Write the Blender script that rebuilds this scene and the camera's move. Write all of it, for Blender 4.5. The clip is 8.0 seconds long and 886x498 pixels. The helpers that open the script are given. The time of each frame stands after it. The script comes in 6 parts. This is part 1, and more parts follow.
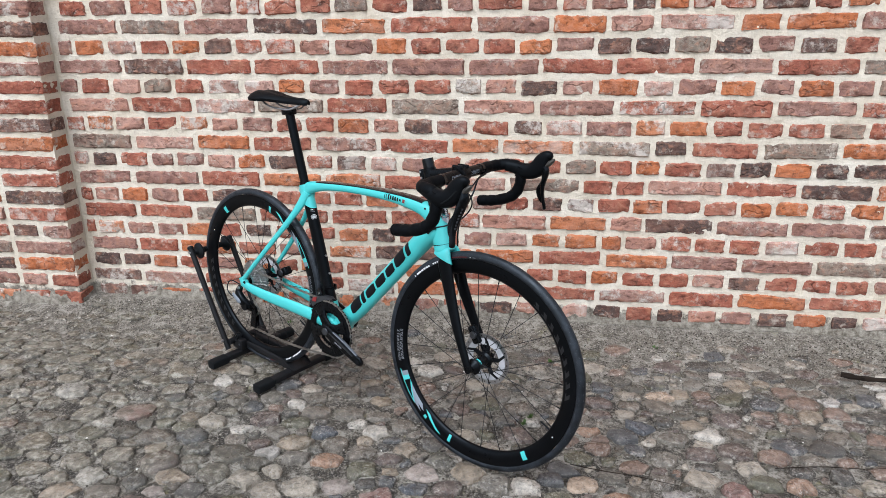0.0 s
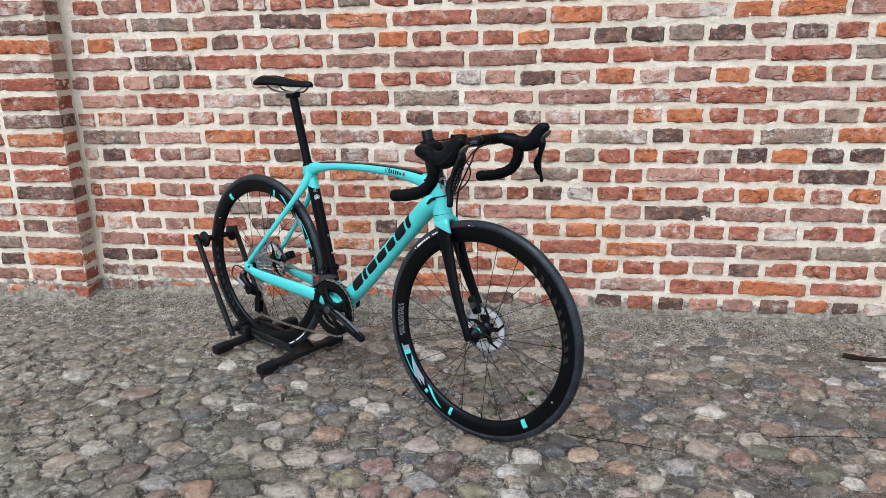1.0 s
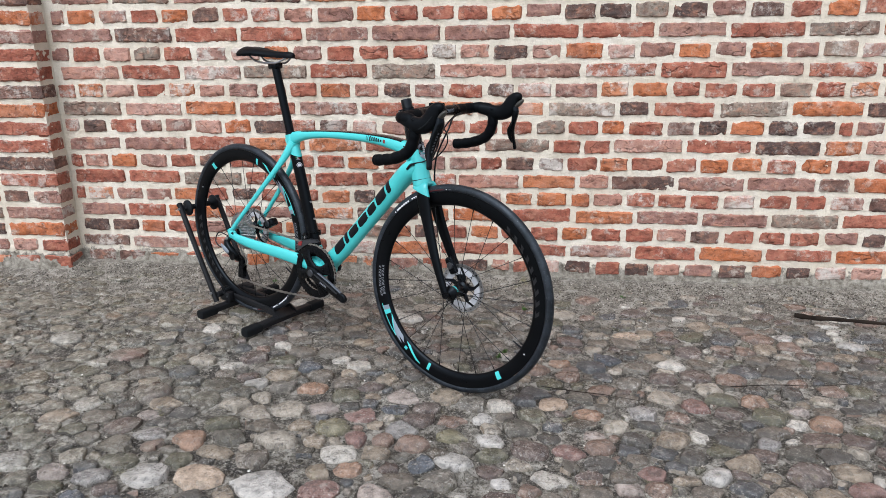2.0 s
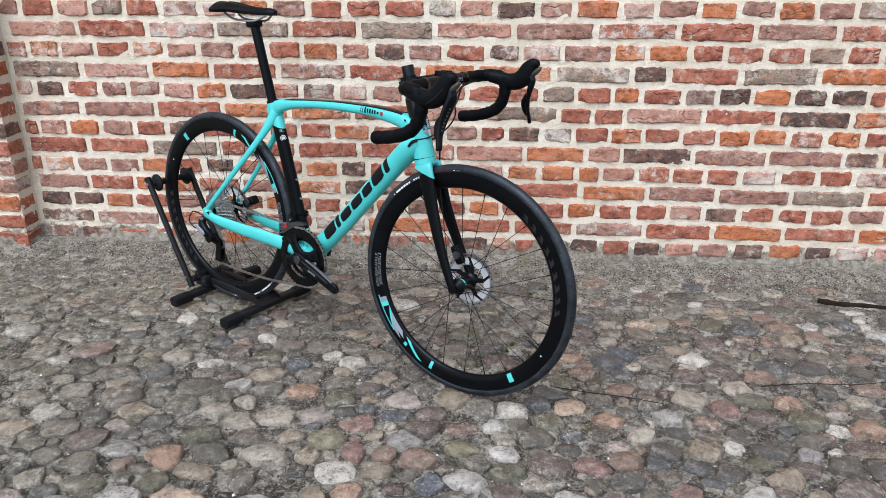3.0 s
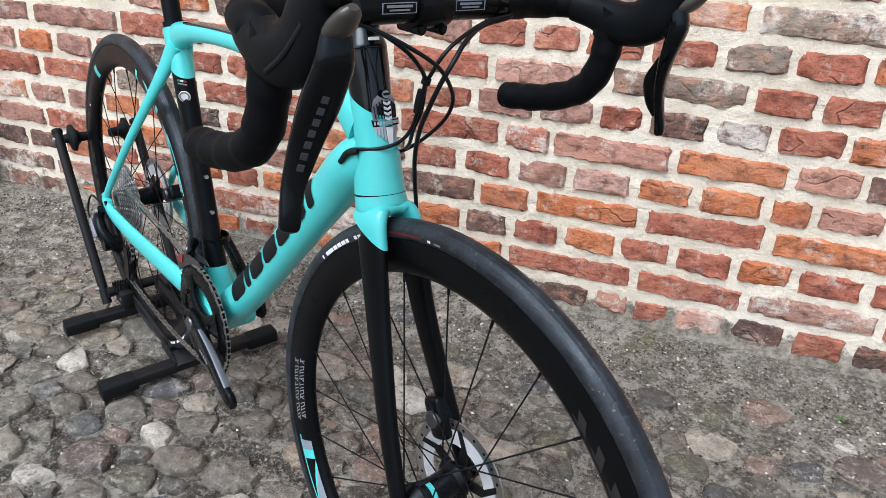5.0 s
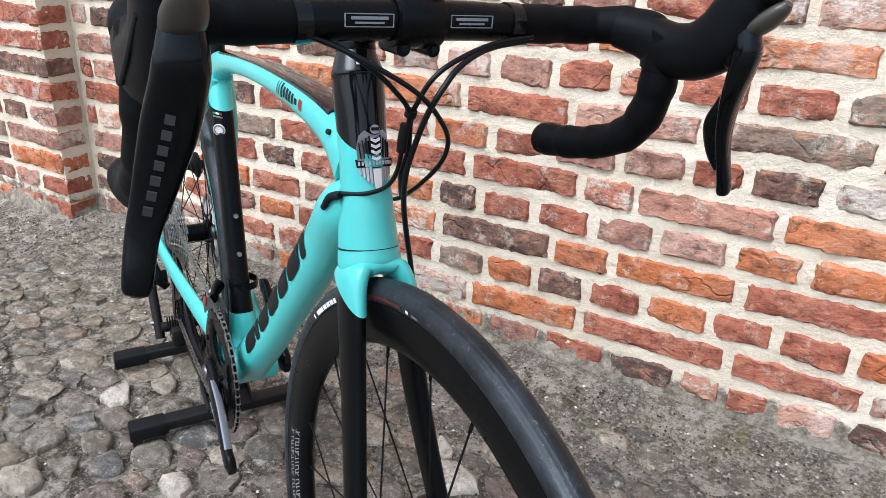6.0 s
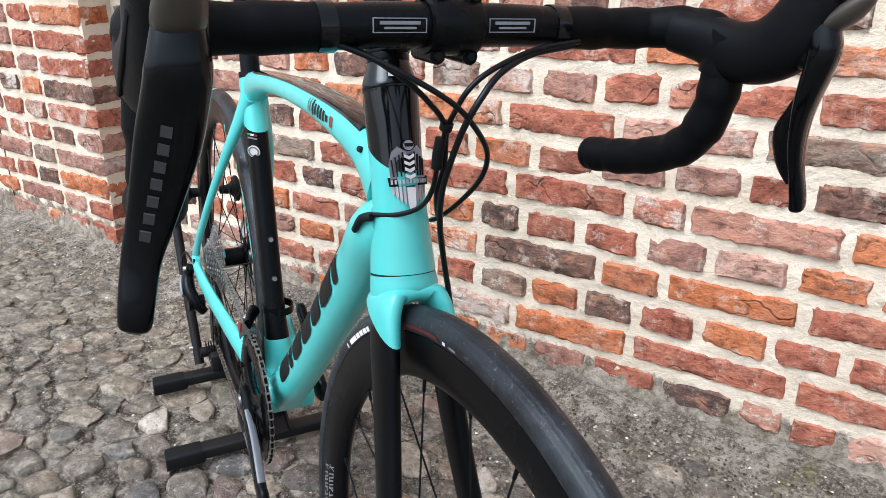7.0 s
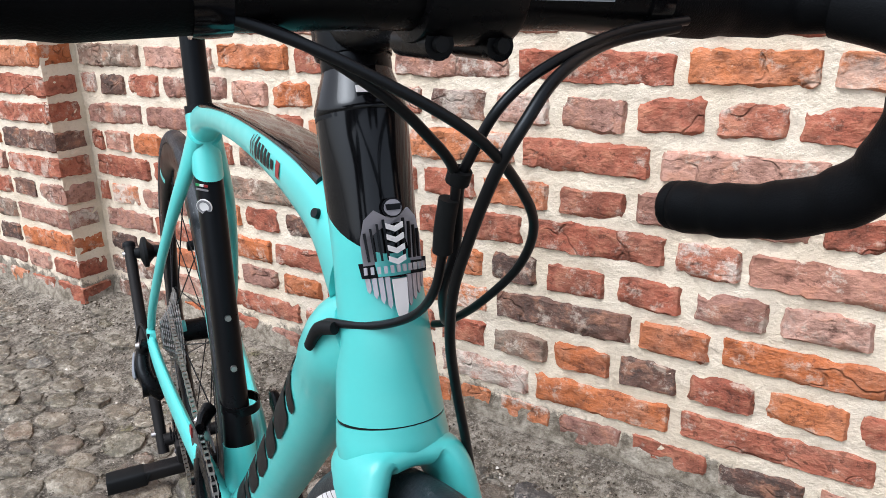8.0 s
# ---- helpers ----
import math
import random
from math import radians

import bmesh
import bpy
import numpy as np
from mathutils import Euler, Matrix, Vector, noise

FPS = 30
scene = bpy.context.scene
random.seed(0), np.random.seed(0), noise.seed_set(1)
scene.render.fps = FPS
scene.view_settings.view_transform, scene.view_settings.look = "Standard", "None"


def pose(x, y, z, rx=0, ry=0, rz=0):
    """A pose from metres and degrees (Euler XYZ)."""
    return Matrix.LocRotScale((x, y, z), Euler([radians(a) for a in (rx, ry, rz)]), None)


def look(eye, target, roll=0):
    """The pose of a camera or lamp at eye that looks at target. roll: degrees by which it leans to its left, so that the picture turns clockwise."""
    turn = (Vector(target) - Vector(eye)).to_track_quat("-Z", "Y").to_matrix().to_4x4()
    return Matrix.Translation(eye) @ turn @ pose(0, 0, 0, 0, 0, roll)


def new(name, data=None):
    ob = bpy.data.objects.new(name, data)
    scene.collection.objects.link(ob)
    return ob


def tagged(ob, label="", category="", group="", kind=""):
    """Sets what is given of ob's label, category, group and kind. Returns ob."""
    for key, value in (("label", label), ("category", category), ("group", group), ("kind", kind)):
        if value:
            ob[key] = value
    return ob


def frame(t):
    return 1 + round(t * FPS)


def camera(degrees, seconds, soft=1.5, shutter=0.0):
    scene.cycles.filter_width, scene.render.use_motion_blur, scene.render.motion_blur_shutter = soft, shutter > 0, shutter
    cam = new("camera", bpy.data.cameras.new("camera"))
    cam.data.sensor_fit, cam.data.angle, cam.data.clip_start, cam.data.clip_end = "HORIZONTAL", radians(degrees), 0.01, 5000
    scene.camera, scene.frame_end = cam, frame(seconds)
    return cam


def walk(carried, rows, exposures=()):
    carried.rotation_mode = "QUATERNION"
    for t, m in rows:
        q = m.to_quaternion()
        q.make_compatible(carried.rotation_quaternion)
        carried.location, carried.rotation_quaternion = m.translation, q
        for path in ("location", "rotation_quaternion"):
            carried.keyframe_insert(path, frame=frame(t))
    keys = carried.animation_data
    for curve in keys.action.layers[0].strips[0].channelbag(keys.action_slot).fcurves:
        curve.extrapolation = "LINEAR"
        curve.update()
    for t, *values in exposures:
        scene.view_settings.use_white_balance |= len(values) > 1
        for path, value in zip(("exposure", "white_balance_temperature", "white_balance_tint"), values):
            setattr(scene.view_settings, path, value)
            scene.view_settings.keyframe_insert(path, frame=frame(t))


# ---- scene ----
cam = camera(64.69, 8.0, soft=0.8)
PATH = [
    (0.0, look((0.1395, -2.7925, 1.3272), (-0.0586, -1.3890, 0.8364), 0.03)),
    (0.5, look((0.1408, -2.7945, 1.2329), (-0.0623, -1.3703, 0.8081), -0.14)),
    (1.0, look((0.1746, -2.8802, 1.1606), (-0.0417, -1.4575, 0.7376), -0.50)),
    (1.5, look((0.1885, -3.0270, 1.1291), (0.0050, -1.6071, 0.6814), 0.01)),
    (2.8, look((0.0846, -2.8484, 1.1525), (-0.0315, -1.4330, 0.6698), 0.52)),
    (3.0, look((0.0613, -2.7588, 1.1416), (-0.0405, -1.3652, 0.5960), 0.81)),
    (3.5, look((0.0605, -2.4443, 1.1192), (-0.0541, -1.0628, 0.5462), -0.01)),
    (4.0, look((0.1039, -2.1007, 1.1279), (-0.0835, -0.7432, 0.5179), 1.79)),
    (4.5, look((0.1362, -1.7754, 1.0584), (-0.1603, -0.4579, 0.4055), 1.89)),
    (4.7, look((0.1520, -1.6711, 1.0215), (-0.1886, -0.3817, 0.3350), 2.65)),
    (6.0, look((0.2312, -1.3671, 0.9388), (-0.4375, -0.1649, 0.3409), 3.01)),
    (6.5, look((0.2214, -1.3468, 0.9300), (-0.4806, -0.1608, 0.3379), 2.14)),
    (7.0, look((0.2101, -1.3242, 0.9214), (-0.5473, -0.1564, 0.3625), 1.09)),
    (7.5, look((0.1442, -1.2359, 0.8982), (-0.5817, -0.0362, 0.3656), 0.42)),
    (8.0, look((0.0740, -1.1232, 0.8753), (-0.7027, 0.0648, 0.3899), -0.51)),
]
walk(cam, PATH, [(0.0, 0.33, 5850, 10), (1.5, 0.31, 5850, 10), (3.5, 0.43, 5850, 10), (4.5, 0.50, 5850, 10), (6.0, 0.70, 5950, 11), (7.0, 0.74, 6050, 12), (7.5, 0.74, 6100, 11), (8.0, 0.62, 6200, 13)])

# ---- light: an even overcast sky with a broad weak sun ----
world = bpy.data.worlds.new("overcast_sky")
scene.world = world
world.use_nodes = True
wn, wl = world.node_tree.nodes, world.node_tree.links
wn.clear()
sky = wn.new("ShaderNodeTexSky")
sky.sky_type = "NISHITA"
sky.sun_disc = False
sky.sun_elevation, sky.sun_rotation = radians(52), radians(200)
sky.dust_density, sky.air_density = 4.0, 1.0
grey = wn.new("ShaderNodeHueSaturation")
grey.inputs["Saturation"].default_value = 0.25
back = wn.new("ShaderNodeBackground")
back.inputs["Strength"].default_value = 0.15
wout = wn.new("ShaderNodeOutputWorld")
wl.new(sky.outputs["Color"], grey.inputs["Color"])
wl.new(grey.outputs["Color"], back.inputs["Color"])
wl.new(back.outputs["Background"], wout.inputs["Surface"])

sun_data = bpy.data.lights.new("sun", "SUN")
sun_data.energy, sun_data.angle, sun_data.color = 1.2, radians(40), (1.0, 0.98, 0.95)
sun = new("sun", sun_data)
sun.matrix_world = look((-2, -5, 8), (0, 0, 0))


# ---- materials ----
class Nodes:
    """Short hand for one node material."""

    def __init__(self, name, rough=0.5, metal=0.0, coat=0.0, spec=0.5, tint=(1.0, 1.0, 1.0)):
        self.mat = bpy.data.materials.new(name)
        self.mat.use_nodes = True
        self.tree = self.mat.node_tree
        self.bsdf = self.tree.nodes["Principled BSDF"]
        self.set(self.bsdf, "Roughness", rough)
        self.set(self.bsdf, "Metallic", metal)
        self.set(self.bsdf, "Coat Weight", coat)
        self.set(self.bsdf, "Coat Roughness", 0.06)
        self.set(self.bsdf, "Specular IOR Level", spec)
        self.set(self.bsdf, "Specular Tint", (*tint, 1.0))

    def add(self, kind, **values):
        node = self.tree.nodes.new(kind)
        for key, value in values.items():
            self.set(node, key, value)
        return node

    def set(self, node, key, value):
        if isinstance(value, bpy.types.NodeSocket):
            self.tree.links.new(value, node.inputs[key])
        else:
            node.inputs[key].default_value = value

    def coords(self):
        return self.add("ShaderNodeTexCoord").outputs["Object"]

    def place(self):
        return self.add("ShaderNodeNewGeometry").outputs["Position"]

    def noise(self, vector, scale, detail=5.0, rough=0.6):
        return self.add("ShaderNodeTexNoise", Vector=vector, Scale=scale, Detail=detail, Roughness=rough).outputs["Fac"]

    def ramp(self, fac, stops, mode="LINEAR"):
        node = self.add("ShaderNodeValToRGB", Fac=fac)
        ramp = node.color_ramp
        ramp.interpolation = mode
        while len(ramp.elements) < len(stops):
            ramp.elements.new(0.5)
        for element, (at, colour) in zip(ramp.elements, stops):
            element.position = at
            element.color = (*colour, 1.0) if len(colour) == 3 else colour
        return node.outputs["Color"]

    def mix(self, fac, a, b, blend="MIX"):
        node = self.tree.nodes.new("ShaderNodeMix")
        node.data_type, node.blend_type = "RGBA", blend
        for key, value in ((0, fac), (6, a), (7, b)):
            if isinstance(value, bpy.types.NodeSocket):
                self.tree.links.new(value, node.inputs[key])
            else:
                node.inputs[key].default_value = value if key == 0 else (*value, 1.0)
        return node.outputs[2]

    def maths(self, operation, a, b=0.0):
        node = self.tree.nodes.new("ShaderNodeMath")
        node.operation = operation
        for key, value in ((0, a), (1, b)):
            if isinstance(value, bpy.types.NodeSocket):
                self.tree.links.new(value, node.inputs[key])
            else:
                node.inputs[key].default_value = value
        return node.outputs[0]

    def colour(self, value):
        if isinstance(value, tuple):
            value = (*value, 1.0)
        self.set(self.bsdf, "Base Color", value)
        return self

    def bump(self, height, strength=0.3, distance=0.002):
        node = self.add("ShaderNodeBump", Height=height, Strength=strength, Distance=distance)
        self.tree.links.new(node.outputs["Normal"], self.bsdf.inputs["Normal"])
        return self


def grey3(v):
    return (v, v, v)


def plain(name, colour, rough, metal=0.0, coat=0.0, vary=0.12, scale=60.0, bump=0.0, spec=0.5):
    """A paint, plastic or metal with faint smudges and fine grain."""
    n = Nodes(name, rough, metal, coat, spec, (0.74, 0.88, 1.0) if max(colour) < 0.008 else (1.0, 1.0, 1.0))
    p = n.coords()
    dirt = n.noise(p, scale, 4.0)
    big = n.noise(p, 9.0, 3.0)
    lo = tuple(c * (1 - vary) for c in colour)
    hi = tuple(min(1.0, c * (1 + vary)) for c in colour)
    n.colour(n.mix(n.ramp(big, [(0.3, grey3(0.0)), (0.7, grey3(1.0))]), lo, hi))
    n.set(n.bsdf, "Roughness", n.maths("ADD", n.maths("MULTIPLY", dirt, 0.16), max(0.02, rough - 0.08)))
    if bump:
        n.bump(n.noise(p, 900.0, 2.0), bump, 0.0006)
    return n.mat


def brick_material(name, stops, dusting=0.5, by_island=False):
    """Old hand-made brick: burnt clay in blotches, pits, cracks, and smears of lime mortar."""
    n = Nodes(name, 0.92, spec=0.2)
    p = n.place()
    info = n.add("ShaderNodeNewGeometry").outputs["Random Per Island"] if by_island else n.add("ShaderNodeObjectInfo").outputs["Random"]
    shift = n.add("ShaderNodeCombineXYZ", X=n.maths("MULTIPLY", info, 37.0), Y=0.0, Z=n.maths("MULTIPLY", info, 91.0)).outputs[0]
    node = n.tree.nodes.new("ShaderNodeVectorMath")
    node.operation = "ADD"
    n.tree.links.new(p, node.inputs[0])
    n.tree.links.new(shift, node.inputs[1])
    q = node.outputs[0]
    squash = n.tree.nodes.new("ShaderNodeVectorMath")
    squash.operation = "MULTIPLY"
    n.tree.links.new(q, squash.inputs[0])
    squash.inputs[1].default_value = (0.85, 1.0, 1.1)
    q2 = squash.outputs[0]
    tone = n.maths("ADD", n.maths("MULTIPLY", info, 0.45), n.maths("MULTIPLY", n.noise(q, 16.0, 6.0, 0.7), 0.6))
    base = n.ramp(tone, stops)
    blotch = n.ramp(n.noise(q, 9.0, 5.0, 0.65), [(0.47, grey3(0.0)), (0.68, grey3(0.50))])
    base = n.mix(blotch, base, (0.38, 0.195, 0.140))
    pits = n.noise(q2, 66.0, 5.0, 0.68)
    mott = n.noise(q2, 30.0, 4.0, 0.6)
    fine = n.noise(q, 190.0, 6.0, 0.8)
    # low spots of mott and pits are darkened, painting relief shade into the clay
    base = n.mix(n.ramp(mott, [(0.36, grey3(0.50)), (0.49, grey3(0.0))]), base, (0.130, 0.058, 0.044))
    base = n.mix(n.ramp(mott, [(0.53, grey3(0.0)), (0.66, grey3(0.45))]), base, (0.58, 0.28, 0.175))
    base = n.mix(n.ramp(pits, [(0.35, grey3(0.60)), (0.43, grey3(0.0))]), base, (0.060, 0.032, 0.026))
    base = n.mix(n.ramp(pits, [(0.55, grey3(0.0)), (0.65, grey3(0.26))]), base, (0.62, 0.36, 0.25))
    base = n.mix(n.ramp(fine, [(0.36, grey3(0.20)), (0.46, grey3(0.0))]), base, (0.09, 0.048, 0.038))
    base = n.mix(n.ramp(fine, [(0.56, grey3(0.0)), (0.67, grey3(0.18))]), base, (0.62, 0.44, 0.34))
    # folds and cracks left by the mould
    fold = n.maths("ABSOLUTE", n.maths("SUBTRACT", n.noise(q2, 8.0, 3.0, 0.55), 0.5))
    crease = n.maths("MULTIPLY", n.ramp(fold, [(0.004, grey3(1.0)), (0.016, grey3(0.0))]), n.ramp(n.noise(q, 7.0, 2.0), [(0.47, grey3(0.0)), (0.60, grey3(1.0))]))
    base = n.mix(n.maths("MULTIPLY", crease, 0.28), base, (0.070, 0.040, 0.032))
    lime = n.ramp(n.noise(q, 19.0, 9.0, 0.76), [(0.545, grey3(0.0)), (0.63, grey3(dusting))])
    base = n.mix(lime, base, (0.64, 0.58, 0.50))
    crust = n.maths("MULTIPLY", n.ramp(n.noise(q, 13.0, 9.0, 0.76), [(0.49, grey3(0.0)), (0.58, grey3(0.85))]), n.ramp(info, [(0.80, grey3(0.0)), (0.88, grey3(1.0))]))
    base = n.mix(crust, base, (0.66, 0.61, 0.55))
    base = n.mix(1.0, base, (0.92, 0.90, 0.885), "MULTIPLY")
    n.colour(base)
    n.bump(n.maths("SUBTRACT", n.maths("ADD", n.maths("MULTIPLY", mott, 1.5), n.maths("MULTIPLY", pits, 0.45)), n.maths("MULTIPLY", crease, 0.5)), 1.0, 0.0085)
    return n.mat


BRICK_STOPS = {
    "r": ((0.1, (0.232, 0.077, 0.053)), (0.5, (0.392, 0.128, 0.083)), (0.9, (0.480, 0.197, 0.132))),
    "o": ((0.1, (0.392, 0.116, 0.048)), (0.5, (0.560, 0.190, 0.077)), (0.9, (0.616, 0.267, 0.138))),
    "b": ((0.1, (0.248, 0.130, 0.109)), (0.5, (0.356, 0.202, 0.167)), (0.9, (0.432, 0.273, 0.220))),
    "d": ((0.1, (0.062, 0.049, 0.046)), (0.5, (0.116, 0.084, 0.075)), (0.9, (0.212, 0.139, 0.113))),
    "g": ((0.1, (0.184, 0.153, 0.133)), (0.5, (0.284, 0.240, 0.194)), (0.9, (0.368, 0.304, 0.241))),
    "p": ((0.1, (0.432, 0.210, 0.154)), (0.5, (0.528, 0.298, 0.233)), (0.9, (0.584, 0.412, 0.352))),
}
BRICK = {}
BRICK_FAR = {}
for key, stops in BRICK_STOPS.items():
    BRICK[key] = brick_material("brick_" + key, stops, 0.85 if key in "pg" else 0.55)
    BRICK_FAR[key] = brick_material("brick_joined_" + key, stops, 0.6, True)


def mortar_material():
    n = Nodes("lime_mortar", 0.95, spec=0.2)
    p = n.place()
    grain = n.noise(p, 120.0, 5.0, 0.66)
    cloud = n.noise(p, 5.0, 5.0, 0.6)
    base = n.ramp(cloud, [(0.25, (0.65, 0.565, 0.435)), (0.5, (0.765, 0.690, 0.565)), (0.75, (0.82, 0.765, 0.655))])
    base = n.mix(n.ramp(grain, [(0.34, grey3(0.22)), (0.50, grey3(0.0))]), base, (0.44, 0.365, 0.27))
    stain = n.ramp(n.noise(p, 13.0, 6.0, 0.7), [(0.60, grey3(0.0)), (0.74, grey3(0.38))])
    base = n.mix(stain, base, (0.44, 0.37, 0.285))
    # rising damp and splashed dirt along the foot of the wall, ragged at its top
    z = n.add("ShaderNodeSeparateXYZ", Vector=p).outputs["Z"]
    edge = n.maths("ADD", z, n.maths("MULTIPLY", n.noise(p, 14.0, 8.0, 0.75), -0.165))
    foot = n.ramp(edge, [(0.0, grey3(0.92)), (0.014, grey3(0.0))])
    dirt = n.ramp(n.noise(p, 38.0, 7.0, 0.75), [(0.38, (0.075, 0.062, 0.046)), (0.48, (0.19, 0.170, 0.138)), (0.62, (0.35, 0.325, 0.275))])
    base = n.mix(foot, base, dirt)
    n.colour(base)
    n.bump(n.maths("ADD", grain, n.maths("MULTIPLY", n.noise(p, 42.0, 5.0, 0.65), 1.3)), 0.8, 0.006)
    return n.mat


MORTAR = mortar_material()


def soil_material():
    """Grit, crumbs of stone, dust and moss that fill the joints."""
    n = Nodes("gritty_soil", 0.70, spec=0.45)
    p = n.place()
    grit = n.noise(p, 330.0, 5.0, 0.8)
    crumb = n.noise(p, 120.0, 6.0, 0.75)
    clod = n.noise(p, 21.0, 8.0, 0.72)
    wide = n.noise(p, 2.6, 5.0, 0.65)
    base = n.ramp(clod, [(0.39, (0.018, 0.014, 0.010)), (0.475, (0.090, 0.077, 0.058)), (0.535, (0.30, 0.27, 0.22)), (0.60, (0.58, 0.54, 0.47))])
    base = n.mix(n.ramp(crumb, [(0.53, grey3(0.0)), (0.60, grey3(0.8))]), base, (0.50, 0.465, 0.41))
    base = n.mix(n.ramp(crumb, [(0.37, grey3(0.9)), (0.45, grey3(0.0))]), base, (0.034, 0.028, 0.020))
    base = n.mix(n.ramp(grit, [(0.57, grey3(0.0)), (0.64, grey3(0.7))]), base, (0.66, 0.63, 0.57))
    base = n.mix(n.ramp(grit, [(0.36, grey3(0.6)), (0.43, grey3(0.0))]), base, (0.034, 0.028, 0.020))
    base = n.mix(n.ramp(wide, [(0.46, grey3(0.0)), (0.64, grey3(0.30))]), base, (0.090, 0.075, 0.054))
    # sand washed from the mortar lies along the foot of the wall
    y = n.add("ShaderNodeSeparateXYZ", Vector=p).outputs["Y"]
    washed = n.ramp(n.maths("ADD", n.maths("ADD", y, 0.6), n.maths("MULTIPLY", n.noise(p, 9.0, 6.0, 0.7), 0.5)), [(0.28, grey3(0.0)), (0.80, grey3(0.42))])
    sand = n.ramp(crumb, [(0.38, (0.16, 0.138, 0.108)), (0.50, (0.34, 0.305, 0.245)), (0.62, (0.62, 0.575, 0.50))])
    base = n.mix(washed, base, sand)
    moss = n.ramp(n.noise(p, 7.5, 8.0, 0.75), [(0.60, grey3(0.0)), (0.67, grey3(0.65))])
    mossy = n.ramp(crumb, [(0.40, (0.085, 0.080, 0.028)), (0.60, (0.30, 0.28, 0.10))])
    base = n.mix(moss, base, mossy)
    n.colour(base)
    n.bump(n.maths("ADD", n.maths("MULTIPLY", grit, 0.5), n.maths("ADD", n.maths("MULTIPLY", crumb, 0.8), clod)), 1.0, 0.012)
    return n.mat


SOIL = soil_material()


def stone_material(name, by_island, fixed=None):
    """Worn river cobbles of many kinds, dusty, speckled and a little damp."""
    n = Nodes(name, 0.5, spec=1.0)
    p = n.place()
    info = n.add("ShaderNodeNewGeometry").outputs["Random Per Island"] if by_island else n.add("ShaderNodeObjectInfo").outputs["Random"]
    kind = n.ramp(info, [
        (0.0, (0.135, 0.110, 0.082)), (0.10, (0.052, 0.047, 0.039)), (0.20, (0.270, 0.210, 0.145)), (0.28, (0.058, 0.062, 0.067)),
        (0.37, (0.210, 0.132, 0.094)), (0.44, (0.150, 0.130, 0.102)), (0.53, (0.370, 0.320, 0.252)), (0.60, (0.105, 0.070, 0.057)),
        (0.69, (0.076, 0.067, 0.048)), (0.79, (0.310, 0.262, 0.202)), (0.86, (0.098, 0.092, 0.052)), (0.94, (0.540, 0.495, 0.425)),
    ], "CONSTANT")
    kind = n.mix(0.12, kind, (0.150, 0.130, 0.105))
    if fixed:
        kind = n.mix(info, tuple(c * 0.85 for c in fixed), tuple(min(1.0, c * 1.15) for c in fixed))
    shift = n.add("ShaderNodeCombineXYZ", X=n.maths("MULTIPLY", info, 53.0), Y=n.maths("MULTIPLY", info, 29.0), Z=0.0).outputs[0]
    node = n.tree.nodes.new("ShaderNodeVectorMath")
    node.operation = "ADD"
    n.tree.links.new(p, node.inputs[0])
    n.tree.links.new(shift, node.inputs[1])
    q = node.outputs[0]
    fine = n.noise(q, 260.0, 3.0, 0.7)
    mid = n.noise(q, 90.0, 6.0, 0.75)
    vein = n.noise(q, 34.0, 7.0, 0.72)
    # some kinds are plain, others speckled like granite
    spotty = n.ramp(n.maths("FRACT", n.maths("MULTIPLY", info, 17.3)), [(0.25, grey3(0.40)), (0.75, grey3(1.0))])
    base = n.mix(1.0, kind, n.ramp(vein, [(0.34, grey3(0.45)), (0.50, grey3(1.05)), (0.66, grey3(1.5))]), "MULTIPLY")
    base = n.mix(n.maths("MULTIPLY", spotty, n.ramp(vein, [(0.53, grey3(0.0)), (0.66, grey3(0.50))])), base, (0.50, 0.45, 0.385))
    base = n.mix(n.maths("MULTIPLY", spotty, n.ramp(mid, [(0.38, grey3(0.75)), (0.45, grey3(0.0))])), base, (0.030, 0.025, 0.020))
    base = n.mix(n.maths("MULTIPLY", spotty, n.ramp(mid, [(0.56, grey3(0.0)), (0.63, grey3(0.65))])), base, (0.60, 0.56, 0.50))
    base = n.mix(n.ramp(fine, [(0.58, grey3(0.0)), (0.66, grey3(0.30))]), base, (0.56, 0.52, 0.46))
    base = n.mix(n.ramp(fine, [(0.34, grey3(0.45)), (0.42, grey3(0.0))]), base, (0.030, 0.026, 0.022))
    film = n.ramp(n.noise(p, 15.0, 9.0, 0.78), [(0.555, grey3(0.0)), (0.625, grey3(0.85))])
    dust = n.ramp(n.noise(p, 48.0, 8.0, 0.78), [(0.41, (0.018, 0.014, 0.010)), (0.50, (0.100, 0.085, 0.064)), (0.60, (0.54, 0.50, 0.435))])
    base = n.mix(film, base, dust)
    # trodden mud lies over the stones towards the buttress
    x = n.add("ShaderNodeSeparateXYZ", Vector=p).outputs["X"]
    trod = n.maths("ADD", n.maths("MULTIPLY", x, -0.25), n.maths("MULTIPLY", n.noise(p, 6.0, 7.0, 0.7), 0.8))
    mud = n.ramp(trod, [(0.58, grey3(0.0)), (0.74, grey3(0.68))])
    base = n.mix(mud, base, n.ramp(n.noise(p, 42.0, 8.0, 0.76), [(0.40, (0.034, 0.030, 0.018)), (0.50, (0.160, 0.144, 0.098)), (0.61, (0.50, 0.465, 0.385))]))
    lichen = n.ramp(n.noise(p, 9.0, 8.0, 0.8), [(0.60, grey3(0.0)), (0.69, grey3(0.45))])
    base = n.mix(lichen, base, (0.205, 0.195, 0.085))
    n.colour(base)
    n.set(n.bsdf, "Roughness", n.ramp(n.noise(p, 11.0, 5.0, 0.6), [(0.38, grey3(0.10)), (0.62, grey3(0.45))]))
